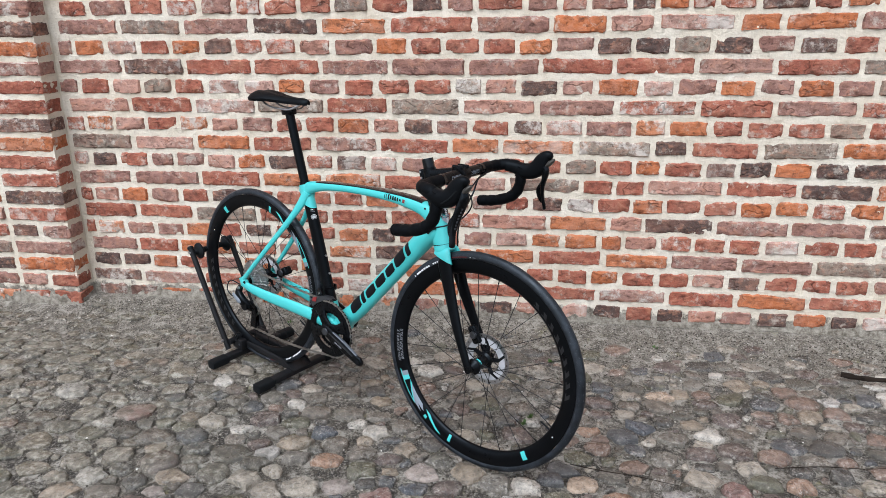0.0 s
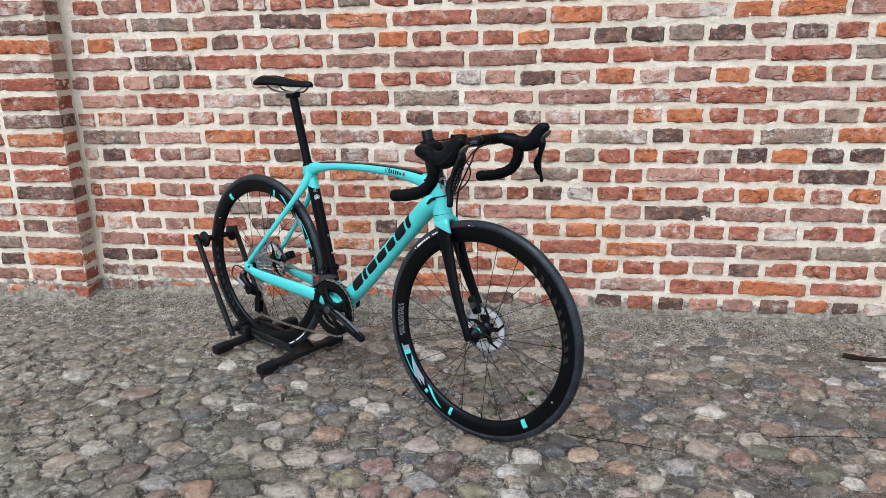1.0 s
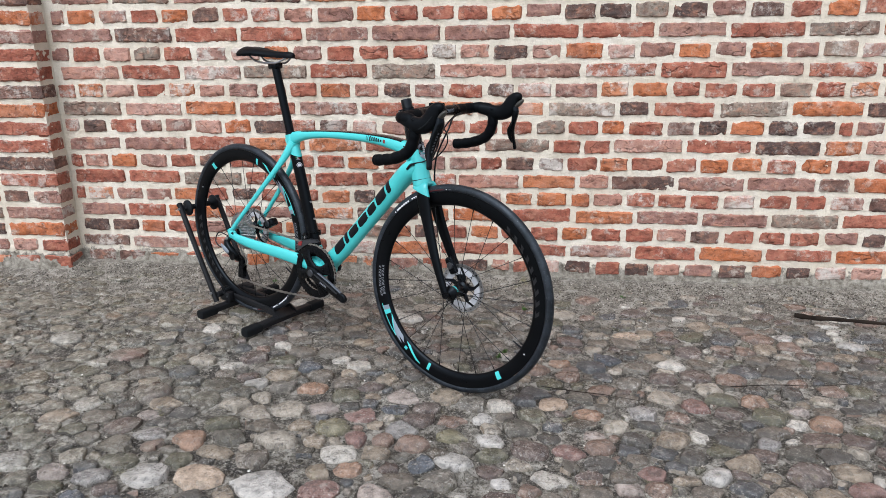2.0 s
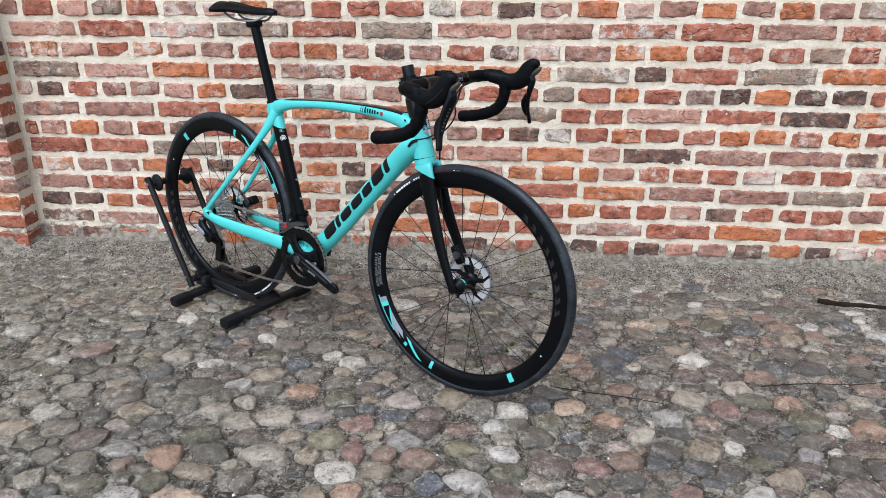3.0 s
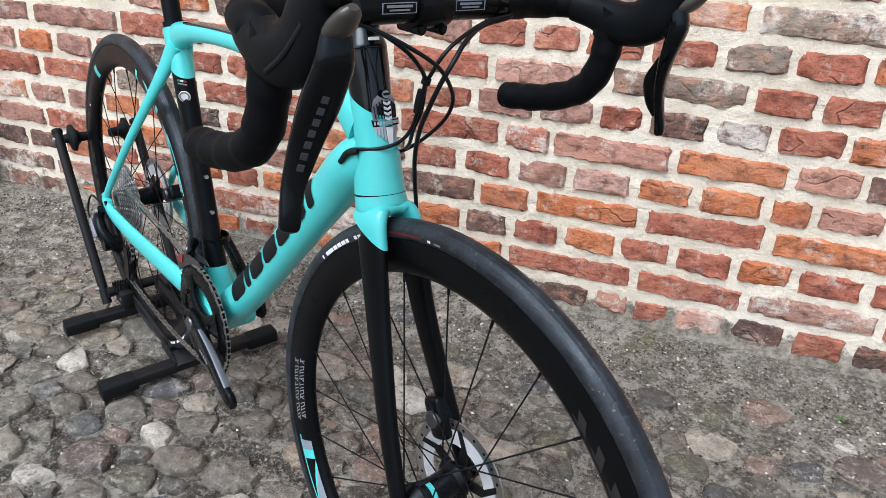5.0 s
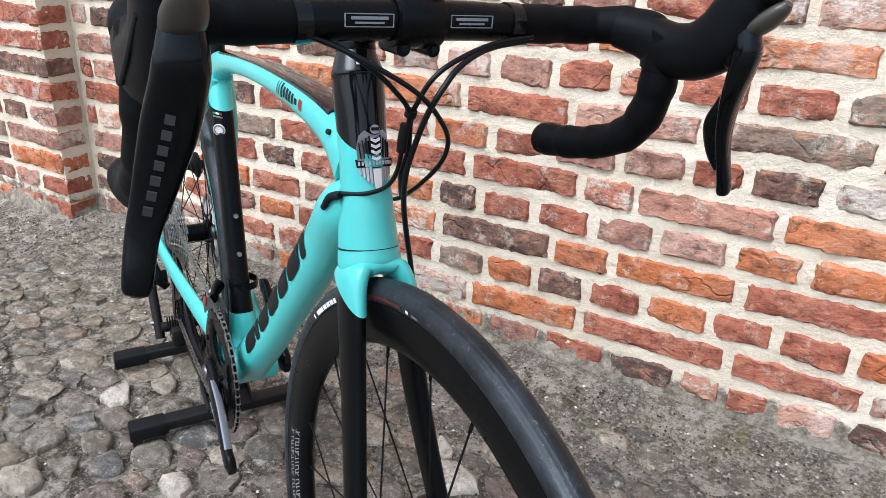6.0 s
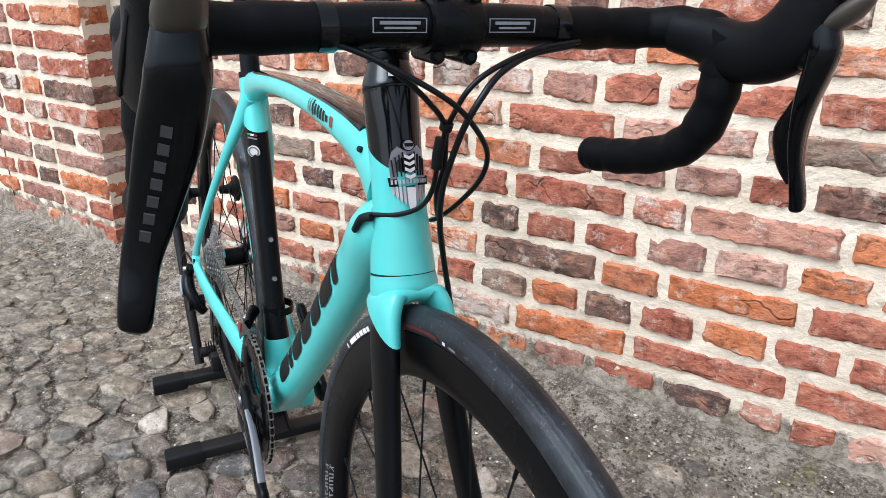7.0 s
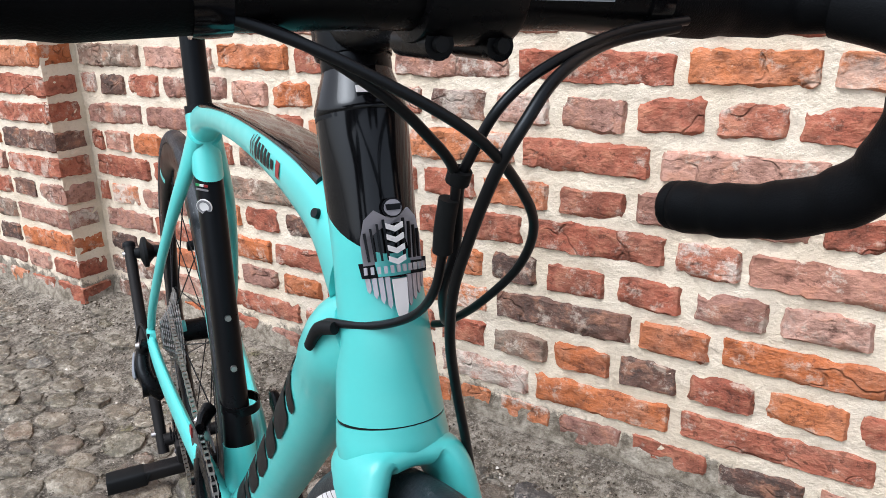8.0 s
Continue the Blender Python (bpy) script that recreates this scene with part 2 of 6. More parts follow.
    n.bump(n.maths("ADD", n.maths("MULTIPLY", mid, 0.45), n.maths("ADD", n.maths("MULTIPLY", fine, 0.20), vein)), 0.9, 0.011)
    return n.mat


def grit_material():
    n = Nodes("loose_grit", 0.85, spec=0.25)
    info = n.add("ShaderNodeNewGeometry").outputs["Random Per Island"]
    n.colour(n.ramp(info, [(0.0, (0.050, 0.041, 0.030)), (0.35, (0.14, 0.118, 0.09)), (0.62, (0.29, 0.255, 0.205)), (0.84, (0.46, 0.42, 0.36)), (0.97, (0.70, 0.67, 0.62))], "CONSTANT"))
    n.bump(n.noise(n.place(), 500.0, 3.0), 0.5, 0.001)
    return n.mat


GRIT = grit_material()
STONE = stone_material("cobble", False)
STONE_FAR = stone_material("cobble_joined", True)
STONE_KINDS = {key: stone_material("cobble_" + key, False, colour) for key, colour in {
    "t": (0.30, 0.180, 0.115), "c": (0.42, 0.315, 0.225), "w": (0.44, 0.41, 0.37), "g": (0.26, 0.24, 0.22), "p": (0.34, 0.28, 0.24), "r": (0.20, 0.110, 0.090), "o": (0.20, 0.175, 0.100), "s": (0.075, 0.085, 0.100)}.items()}



def tyre_material():
    """Blue-black rubber, dusty, with pale scuffs and fine cracks along the tread."""
    n = Nodes("tyre_rubber", 0.46, spec=0.50, tint=(0.78, 0.90, 1.0))
    p = n.coords()
    dust = n.ramp(n.noise(p, 28.0, 7.0, 0.72), [(0.42, grey3(0.0)), (0.68, grey3(0.8))])
    base = n.mix(dust, (0.006, 0.007, 0.009), (0.030, 0.035, 0.044))
    scuff = n.ramp(n.noise(p, 160.0, 6.0, 0.8), [(0.60, grey3(0.0)), (0.67, grey3(0.7))])
    base = n.mix(scuff, base, (0.16, 0.165, 0.175))
    n.colour(base)
    n.set(n.bsdf, "Roughness", n.ramp(n.noise(p, 22.0, 5.0, 0.6), [(0.35, grey3(0.34)), (0.65, grey3(0.62))]))
    n.bump(n.noise(p, 420.0, 3.0), 0.35, 0.0012)
    return n.mat


TYRE = tyre_material()
CELESTE = plain("turquoise_paint", (0.080, 0.55, 0.540), 0.34, coat=0.35, vary=0.03)
CARBON = plain("matt_carbon", (0.0028, 0.0029, 0.0034), 0.30, vary=0.2, scale=40, spec=0.13)
GLOSS = plain("gloss_black", (0.0025, 0.0025, 0.003), 0.14, coat=0.30, vary=0.1, scale=20, spec=0.25)
LEVERBLACK = plain("lever_black", (0.0022, 0.0023, 0.0027), 0.13, vary=0.15, scale=30, spec=0.24)
SATIN = plain("satin_black_alloy", (0.003, 0.003, 0.0034), 0.28, spec=0.16)
TAPE = plain("bar_tape", (0.0030, 0.0032, 0.0038), 0.55, vary=0.25, scale=30, bump=0.5, spec=0.09)
HOOD = plain("rubber_hood", (0.0034, 0.0036, 0.0042), 0.46, vary=0.15, bump=0.35, spec=0.11)
STEEL = plain("brushed_steel", (0.52, 0.52, 0.53), 0.32, metal=1.0)
COG = plain("sprocket_steel", (0.42, 0.415, 0.405), 0.34, metal=1.0, vary=0.25)
CHAIN = plain("chain_steel", (0.50, 0.48, 0.45), 0.30, metal=1.0, vary=0.3)
GREYM = plain("grey_anodised", (0.10, 0.105, 0.115), 0.34, metal=0.8)
WHITE = plain("white_print", (0.75, 0.76, 0.78), 0.45)
PRINT = plain("grey_print", (0.19, 0.20, 0.22), 0.45)
BLACKP = plain("black_print", (0.005, 0.005, 0.006), 0.45, spec=0.22)
REDP = plain("red_print", (0.24, 0.022, 0.022), 0.45)
FIN = plain("cooling_fin", (0.60, 0.61, 0.64), 0.42, metal=0.3)
FAINT = plain("faint_print", (0.013, 0.0135, 0.015), 0.4)
DIM = plain("dim_grey_print", (0.045, 0.047, 0.052), 0.5, spec=0.2)
CAP = plain("grey_cap", (0.055, 0.051, 0.044), 0.36, metal=0.2)
# pale blue-grey that paints the sky's reflection on the black crank
SHEEN = plain("crank_sheen", (0.15, 0.165, 0.19), 0.30, metal=0.5)
PANEL = plain("pale_grey_print", (0.22, 0.25, 0.29), 0.4)
TYRERED = plain("dark_red_print", (0.085, 0.010, 0.012), 0.5)
GREENP = plain("green_print", (0.03, 0.30, 0.10), 0.45)
STAND = plain("powder_coated_steel", (0.0085, 0.0088, 0.0100), 0.44, vary=0.2, bump=0.5, spec=0.26)
RUBBER = plain("black_rubber", (0.005, 0.005, 0.005), 0.66, vary=0.2, spec=0.25)
HOSE = plain("cable_jacket", (0.004, 0.004, 0.0045), 0.36, spec=0.3)
TWIG = plain("weathered_twig", (0.022, 0.016, 0.012), 0.85, vary=0.35, scale=200, bump=0.8, spec=0.1)


# ---- mesh helpers ----
def part(name, bm, material, parent, label=""):
    """Links a bmesh as one mesh object under a thing or a part."""
    mesh = bpy.data.meshes.new(name)
    bm.to_mesh(mesh)
    bm.free()
    for face in mesh.polygons:
        face.use_smooth = True
    mesh.set_sharp_from_angle(angle=radians(38))
    mesh.materials.append(material)
    ob = new(name, mesh)
    ob.parent = parent
    return tagged(ob, label)


def mesh_of(name, verts, faces, material, smooth=True):
    mesh = bpy.data.meshes.new(name)
    mesh.from_pydata([tuple(v) for v in verts], [], [tuple(f) for f in faces])
    mesh.materials.append(material)
    for face in mesh.polygons:
        face.use_smooth = smooth
    if smooth:
        mesh.set_sharp_from_angle(angle=radians(45))
    return mesh


def smooth_path(points, steps=6):
    """A Catmull-Rom curve through rows of numbers, of any length."""
    pts = [np.array(p, float) for p in points]
    pts = [2 * pts[0] - pts[1]] + pts + [2 * pts[-1] - pts[-2]]
    out = []
    for a, b, c, d in zip(pts, pts[1:], pts[2:], pts[3:]):
        for k in range(steps):
            t = k / steps
            out.append(0.5 * (2 * b + (c - a) * t + (2 * a - 5 * b + 4 * c - d) * t * t + (3 * b - a - 3 * c + d) * t ** 3))
    out.append(pts[-2])
    return out


def skin(bm, rings, close=True):
    """Joins rings of points into a tube with domed or flat ends."""
    loops = [[bm.verts.new(tuple(p)) for p in ring] for ring in rings]
    count = len(loops[0])
    for a, b in zip(loops, loops[1:]):
        for k in range(count):
            bm.faces.new((a[k], a[(k + 1) % count], b[(k + 1) % count], b[k]))
    if close:
        bm.faces.new(list(reversed(loops[0])))
        bm.faces.new(loops[-1])
    return bm


def loft(stations, sides=20, steps=6, power=2.0, bm=None, across=(0, 1, 0)):
    """A tube through stations x, y, z, half width (sideways), half depth."""
    bm = bm or bmesh.new()
    rows = smooth_path(stations, steps)
    rings = []
    for k, row in enumerate(rows):
        ahead = rows[min(k + 1, len(rows) - 1)][:3] - rows[max(k - 1, 0)][:3]
        ahead /= np.linalg.norm(ahead)
        side = np.array(across, float)
        side -= ahead * (side @ ahead)
        side /= np.linalg.norm(side)
        up = np.cross(ahead, side)
        ring = []
        for j in range(sides):
            a = 2 * math.pi * j / sides
            c, s = math.cos(a), math.sin(a)
            c = math.copysign(abs(c) ** (2 / power), c)
            s = math.copysign(abs(s) ** (2 / power), s)
            ring.append(row[:3] + side * c * row[3] + up * s * row[4])
        rings.append(ring)
    skin(bm, rings)
    bmesh.ops.recalc_face_normals(bm, faces=bm.faces)
    return bm


def tube(points, radius, sides=10, steps=6, bm=None):
    """A round tube or hose through points; radius may be one number or one for each point."""
    radii = radius if isinstance(radius, (list, tuple)) else [radius] * len(points)
    rows = smooth_path([(*p, r) for p, r in zip(points, radii)], steps)
    bm = bm or bmesh.new()
    side = None
    rings = []
    for k, row in enumerate(rows):
        ahead = rows[min(k + 1, len(rows) - 1)][:3] - rows[max(k - 1, 0)][:3]
        ahead /= np.linalg.norm(ahead)
        if side is None:
            side = np.cross(ahead, (0.0, 0.0, 1.0) if abs(ahead[2]) < 0.9 else (1.0, 0.0, 0.0))
        side = side - ahead * (side @ ahead)
        side /= np.linalg.norm(side)
        up = np.cross(ahead, side)
        rings.append([row[:3] + row[3] * (side * math.cos(2 * math.pi * j / sides) + up * math.sin(2 * math.pi * j / sides)) for j in range(sides)])
    skin(bm, rings)
    bmesh.ops.recalc_face_normals(bm, faces=bm.faces)
    return bm


def turned(profile, centre=(0, 0, 0), sides=48, start=0.0, end=360.0, bm=None, closed=False):
    """Turns a profile of (radius, sideways) about the sideways axis through centre."""
    bm = bm or bmesh.new()
    full = abs(end - start) >= 359.9
    count = sides if full else sides + 1
    loops = []
    for k in range(count):
        a = radians(start + (end - start) * k / sides)
        loops.append([bm.verts.new((centre[0] + r * math.cos(a), centre[1] + y, centre[2] + r * math.sin(a))) for r, y in profile])
    pairs = list(zip(loops, loops[1:] + loops[:1])) if full else list(zip(loops, loops[1:]))
    wrap = len(profile) if closed else len(profile) - 1
    for a, b in pairs:
        for j in range(wrap):
            i = (j + 1) % len(profile)
            bm.faces.new((a[j], b[j], b[i], a[i]))
    if closed and not full:
        bm.faces.new(loops[0])
        bm.faces.new(list(reversed(loops[-1])))
    bmesh.ops.recalc_face_normals(bm, faces=bm.faces)
    return bm


def block(size, m=None, bevel=0.004, segments=2, bm=None):
    """A box with rounded edges."""
    bm2 = bmesh.new()
    bmesh.ops.create_cube(bm2, size=1.0)
    bmesh.ops.scale(bm2, vec=size, verts=bm2.verts)
    if bevel:
        bmesh.ops.bevel(bm2, geom=list(bm2.edges), offset=bevel, segments=segments, affect="EDGES", profile=0.5)
    if m is not None:
        bmesh.ops.transform(bm2, matrix=m, verts=bm2.verts)
    if bm is None:
        return bm2
    other = bpy.data.meshes.new("tmp")
    bm2.to_mesh(other)
    bm2.free()
    bm.from_mesh(other)
    bpy.data.meshes.remove(other)
    return bm


def plate(outline, thick, centre_y, bm=None):
    """A flat outline in x, z, made into a plate of some thickness sideways."""
    bm = bm or bmesh.new()
    front = [bm.verts.new((x, centre_y - thick / 2, z)) for x, z in outline]
    rear = [bm.verts.new((x, centre_y + thick / 2, z)) for x, z in outline]
    bm.faces.new(front)
    bm.faces.new(list(reversed(rear)))
    for k in range(len(outline)):
        j = (k + 1) % len(outline)
        bm.faces.new((front[k], rear[k], rear[j], front[j]))
    bmesh.ops.recalc_face_normals(bm, faces=bm.faces)
    return bm


def rod(a, b, r0, r1=None, sides=10, bm=None):
    """A straight round bar from a to b."""
    r1 = r0 if r1 is None else r1
    a, b = np.array(a, float), np.array(b, float)
    bm = bm or bmesh.new()
    ahead = (b - a) / np.linalg.norm(b - a)
    side = np.cross(ahead, (0.0, 0.0, 1.0) if abs(ahead[2]) < 0.9 else (1.0, 0.0, 0.0))
    side /= np.linalg.norm(side)
    up = np.cross(ahead, side)
    rings = [[p + r * (side * math.cos(2 * math.pi * j / sides) + up * math.sin(2 * math.pi * j / sides)) for j in range(sides)] for p, r in ((a, r0), (b, r1))]
    skin(bm, rings)
    bmesh.ops.recalc_face_normals(bm, faces=bm.faces)
    return bm


def structure(name, mesh, label, category):
    return tagged(new(name, mesh), label, category, kind="structure")


# ---- ground: one sheet to the horizon ----
def ground_height(x, y):
    near = math.exp(-((x + 0.3) ** 2 + (y + 0.9) ** 2) / 9.0)
    z = 0.012 * noise.noise((x * 1.3, y * 1.3, 4.0)) * near - 0.012
    if y > -0.30:
        z += 0.045 * min(1.0, (y + 0.30) / 0.30) ** 2
    return z


def ground_mesh():
    xs = np.concatenate([-np.geomspace(500, 3.2, 14), np.arange(-3.0, 2.61, 0.024), np.geomspace(2.8, 500, 14)])
    ys = np.concatenate([-np.geomspace(500, 2.9, 14), np.arange(-2.7, 0.11, 0.024), np.geomspace(0.3, 500, 14)])
    verts = []
    for y in ys:
        for x in xs:
            fine = 0.0045 * noise.noise((x * 11, y * 11, 1.0)) + 0.0035 * noise.noise((x * 27, y * 27, 2.0)) if abs(x) < 3.1 and -2.8 < y < 0.15 else 0.0
            hollow = 0.004 * min(1.0, max(0.0, (-0.25 - y) / 0.2)) if abs(x) < 3.1 and -2.8 < y else 0.0
            verts.append((x, y, ground_height(x, y) + fine - hollow))
    w = len(xs)
    faces = [(j * w + i, j * w + i + 1, (j + 1) * w + i + 1, (j + 1) * w + i) for j in range(len(ys) - 1) for i in range(w - 1)]
    return mesh_of("ground", verts, faces, SOIL)


ground = structure("ground", ground_mesh(), "gritty grey-brown soil between worn cobblestones", "ground")

# ---- wall: lime mortar core with a buttress ----
COURSE, FIRST, RISE, WALL_Y = 0.0792, 0.075, 0.012, 0.043
CORNER, BUTTRESS, PROUD = -1.945, -2.95, 0.105
LEFT, RIGHT, TOP = -4.2, 3.4, 3.0


def mortar_face(x0, x1, y, z0, z1, step, along=(1, 0)):
    """A rough grid of mortar from x0 to x1 along one direction, facing outwards."""
    nx, nz = max(1, round((x1 - x0) / step)), max(1, round((z1 - z0) / step))
    verts, faces = [], []
    for j in range(nz + 1):
        for i in range(nx + 1):
            a, z = x0 + (x1 - x0) * i / nx, z0 + (z1 - z0) * j / nz
            px, py = (a, y) if along == (1, 0) else (y, a)
            rough = 0.0034 * noise.noise((px * 22, py * 22, z * 22)) + 0.0034 * noise.noise((px * 52, py * 52, z * 52)) + 0.0016 * noise.noise((px * 110, py * 110, z * 110))
            if z < 0.075:
                rough += 0.016 * (1 - max(z, -0.02) / 0.075) + 0.010 * noise.noise((px * 7, py * 7, z * 9))
            edge = i in (0, nx)
            shift = 0.0 if edge else rough
            if along == (1, 0):
                verts.append((px, py - shift, z))
            else:
                verts.append((px + shift, py, z))
    for j in range(nz):
        for i in range(nx):
            a = j * (nx + 1) + i
            faces.append((a, a + 1, a + nx + 2, a + nx + 1))
    return verts, faces


def add_to(store, verts, faces):
    base = len(store[0])
    store[0].extend(verts)
    store[1].extend(tuple(base + k for k in f) for f in faces)


def wall_mesh():
    store = ([], [])
    add_to(store, *mortar_face(CORNER, 1.9, 0.0035, -0.1, 1.5, 0.0105))
    add_to(store, *mortar_face(1.9, RIGHT, 0.003, -0.1, 1.5, 0.08))
    add_to(store, *mortar_face(CORNER, RIGHT, 0.003, 1.5, TOP, 0.10))
    add_to(store, *mortar_face(BUTTRESS + 0.35, CORNER, -PROUD + 0.004, -0.1, 1.5, 0.0105))
    add_to(store, *mortar_face(BUTTRESS, BUTTRESS + 0.35, -PROUD, -0.1, 1.5, 0.06))
    add_to(store, *mortar_face(BUTTRESS, CORNER, -PROUD, 1.5, TOP, 0.10))
    add_to(store, *mortar_face(-PROUD + 0.004, 0.012, CORNER, -0.1, TOP, 0.0146, (0, 1)))
    add_to(store, *mortar_face(LEFT, BUTTRESS, 0.003, -0.1, TOP, 0.10))
    box = [(LEFT, 0.0), (BUTTRESS, 0.0), (BUTTRESS, -PROUD), (CORNER, -PROUD), (CORNER, 0.0), (RIGHT, 0.0), (RIGHT, 0.36), (LEFT, 0.36)]
    for z in (-0.1, TOP):
        add_to(store, [(x, y, z) for x, y in box], [tuple(range(8)) if z > 0 else tuple(reversed(range(8)))])
    for a, b in ((1, 2), (5, 6), (6, 7), (7, 0)):
        add_to(store, [(*box[a], -0.1), (*box[b], -0.1), (*box[b], TOP), (*box[a], TOP)], [(0, 1, 2, 3)])
    return mesh_of("wall_north", store[0], store[1], MORTAR)


wall = structure("wall_north", wall_mesh(), "old brick wall pointed with cream lime mortar", "brick wall")

# ---- bicycle ----
RADIUS, AXLE, FRONT_S, FRONT_Z = 0.3405, 0.3602, 1.0204, -0.0216
SHIFT_S, SHIFT_Z = -0.010, -0.009
bike = tagged(new("bicycle"), "turquoise carbon road bicycle with black wheels, held by a floor stand", "bicycle")
bike.matrix_world = pose(-0.8861, -0.4404, AXLE, 0, 0, -30.11) @ pose(0, 0, 0, -2.44, 0, 0) @ pose(0, 0, -AXLE)


def at(m):
    """Lifts a bmesh of the frame from axle height to bicycle height."""
    bmesh.ops.translate(m, vec=(SHIFT_S, 0, AXLE + SHIFT_Z), verts=m.verts)
    return m


def bp(name, bm, material, parent=None, label=""):
    return part(name, at(bm), material, parent or bike, label)


def cut(bm, point, normal, keep_above):
    """Keeps one side of a plane and closes the cut."""
    geom = list(bm.verts) + list(bm.edges) + list(bm.faces)
    bmesh.ops.bisect_plane(bm, geom=geom, plane_co=point, plane_no=normal, clear_inner=keep_above, clear_outer=not keep_above)
    edges = [e for e in bm.edges if e.is_boundary]
    if edges:
        bmesh.ops.holes_fill(bm, edges=edges)
    return bm


BB = (0.4315, -0.0700)

# top tube, with a dark strip along its top
TOP_TUBE = [(0.262, 0, 0.372, 0.012, 0.022), (0.296, 0, 0.3955, 0.0165, 0.0215), (0.36, 0, 0.4115, 0.018, 0.0160), (0.45, 0, 0.4215, 0.019, 0.0135), (0.56, 0, 0.4275, 0.0205, 0.0140),
            (0.67, 0, 0.4275, 0.022, 0.0158), (0.75, 0, 0.4215, 0.0215, 0.0195), (0.805, 0, 0.4105, 0.0215, 0.0230), (0.845, 0, 0.390, 0.0225, 0.031)]
top_tube = bp("top_tube", loft(TOP_TUBE, 24, 8, 2.6), CELESTE)
strip = [(x, 0, z + d * 0.80 + 0.0006, w * 0.80, d * 0.235) for x, _, z, w, d in TOP_TUBE[2:7]]
strip = [(0.315, 0, 0.4165, 0.006, 0.0035)] + strip + [(0.802, 0, 0.4305, 0.016, 0.006)]
bp("top_strip", loft(strip, 18, 8, 2.6), GLOSS, top_tube, "glossy black strip along the top")

# head tube: gloss black above a slanted line, turquoise below
HEAD = [(0.8335, 0, 0.472, 0.0240, 0.0248), (0.8395, 0, 0.452, 0.0240, 0.0248), (0.8490, 0, 0.4195, 0.0230, 0.0246), (0.8580, 0, 0.388, 0.0229, 0.0258), (0.8665, 0, 0.358, 0.0247, 0.0285),
        (0.8708, 0, 0.335, 0.0274, 0.0306), (0.8745, 0, 0.3200, 0.0288, 0.0314)]
SLANT_AT, SLANT = (0.847, 0, 0.4225), Vector((0.38, 0, 0.925))
head = bp("head_tube", cut(loft(HEAD, 32, 10), SLANT_AT, SLANT, False), CELESTE)
bp("head_tube_upper", cut(loft(HEAD, 32, 10), SLANT_AT, SLANT, True), GLOSS, head, "glossy black upper head tube")
# head badge: a plain silver shield of three shapes that follow the curve of the tube
AXIS = Vector((-0.283, 0, 0.959))


def badge_piece(outline, lift):
    """A thin curved plate on the front of the head tube; outline in sideways, up along the tube."""
    bm = bmesh.new()
    loops = []
    for rise in (lift, lift + 0.0012):
        ring = []
        for y, h in outline:
            base = Vector((0.8563, 0, 0.3985)) + AXIS * h * 0.90
            y = y * 0.88
            a = y / 0.0235
            ring.append(bm.verts.new(base + Vector((0.959, 0, 0.283)) * ((0.0252 + rise) * math.cos(a)) + Vector((0, (0.0229 + rise) * math.sin(a), 0))))
        loops.append(ring)
    bm.faces.new(loops[1])
    n = len(outline)
    for k in range(n):
        bm.faces.new((loops[0][k], loops[0][(k + 1) % n], loops[1][(k + 1) % n], loops[1][k]))
    bmesh.ops.recalc_face_normals(bm, faces=bm.faces)
    return bm


SILVER = plain("badge_silver", (0.40, 0.40, 0.45), 0.35, metal=0.4, vary=0.4, scale=400)
badge = bp("head_badge", badge_piece([(0.004, 0.026), (0.010, 0.030), (0.0155, 0.025), (0.0185, 0.014), (0.0180, 0.000), (-0.0180, 0.000), (-0.0185, 0.014), (-0.0155, 0.025), (-0.010, 0.030), (-0.004, 0.026)], 0.0012), SILVER, head, "silver and black shield-shaped head badge")
for s in (-1, 1):
    for k in range(4):
        y0, y1 = 0.0050 + 0.0034 * k, 0.0062 + 0.0034 * k
        bp("badge_feather", badge_piece([(s * y0, 0.0245 - 0.0022 * k), (s * y1, 0.0245 - 0.0022 * k), (s * (y1 - 0.0012), 0.002), (s * (y0 - 0.0012), 0.002)], 0.0020), BLACKP, badge)
    for k in range(4):
        y0 = 0.0050 + 0.0034 * k
        bp("badge_feather", badge_piece([(s * y0, -0.007), (s * (y0 + 0.0026), -0.007), (s * (y0 + 0.0020), -0.0225 + 0.0030 * k), (s * (y0 + 0.0008), -0.0245 + 0.0030 * k), (s * (y0 - 0.0004), -0.0220 + 0.0030 * k)], 0.0014), SILVER, badge)
bp("badge_crest", badge_piece([(0.0056 * math.cos(k * math.pi / 7), 0.0305 + 0.0056 * math.sin(k * math.pi / 7)) for k in range(14)], 0.0022), BLACKP, badge)
bp("badge_crest", badge_piece([(0.0046 * math.cos(k * math.pi / 7), 0.0305 + 0.0046 * math.sin(k * math.pi / 7)) for k in range(14)], 0.0030), SILVER, badge)
bp("badge_crown", badge_piece([(-0.0034, 0.0292), (0.0034, 0.0292), (0.0040, 0.0325), (-0.0040, 0.0325)], 0.0038), BLACKP, badge)
for h in (0.0225, 0.0165, 0.0105, 0.0045):
    bp("badge_scale", badge_piece([(-0.0046, h), (0.0, h - 0.0022), (0.0046, h), (0.0046, h - 0.0030), (0.0, h - 0.0052), (-0.0046, h - 0.0030)], 0.0026), WHITE, badge)
bp("badge_ribbon", badge_piece([(-0.0200, 0.0015), (0.0200, 0.0015), (0.0188, -0.0068), (0.0, -0.0078), (-0.0188, -0.0068)], 0.0028), BLACKP, badge)
for k in range(11):
    y = -0.0172 + 0.0032 * k
    bp("badge_writing", badge_piece([(y, -0.0008), (y + 0.0016, -0.0008), (y + 0.0016, -0.0048), (y, -0.0048)], 0.0036), SILVER, badge)
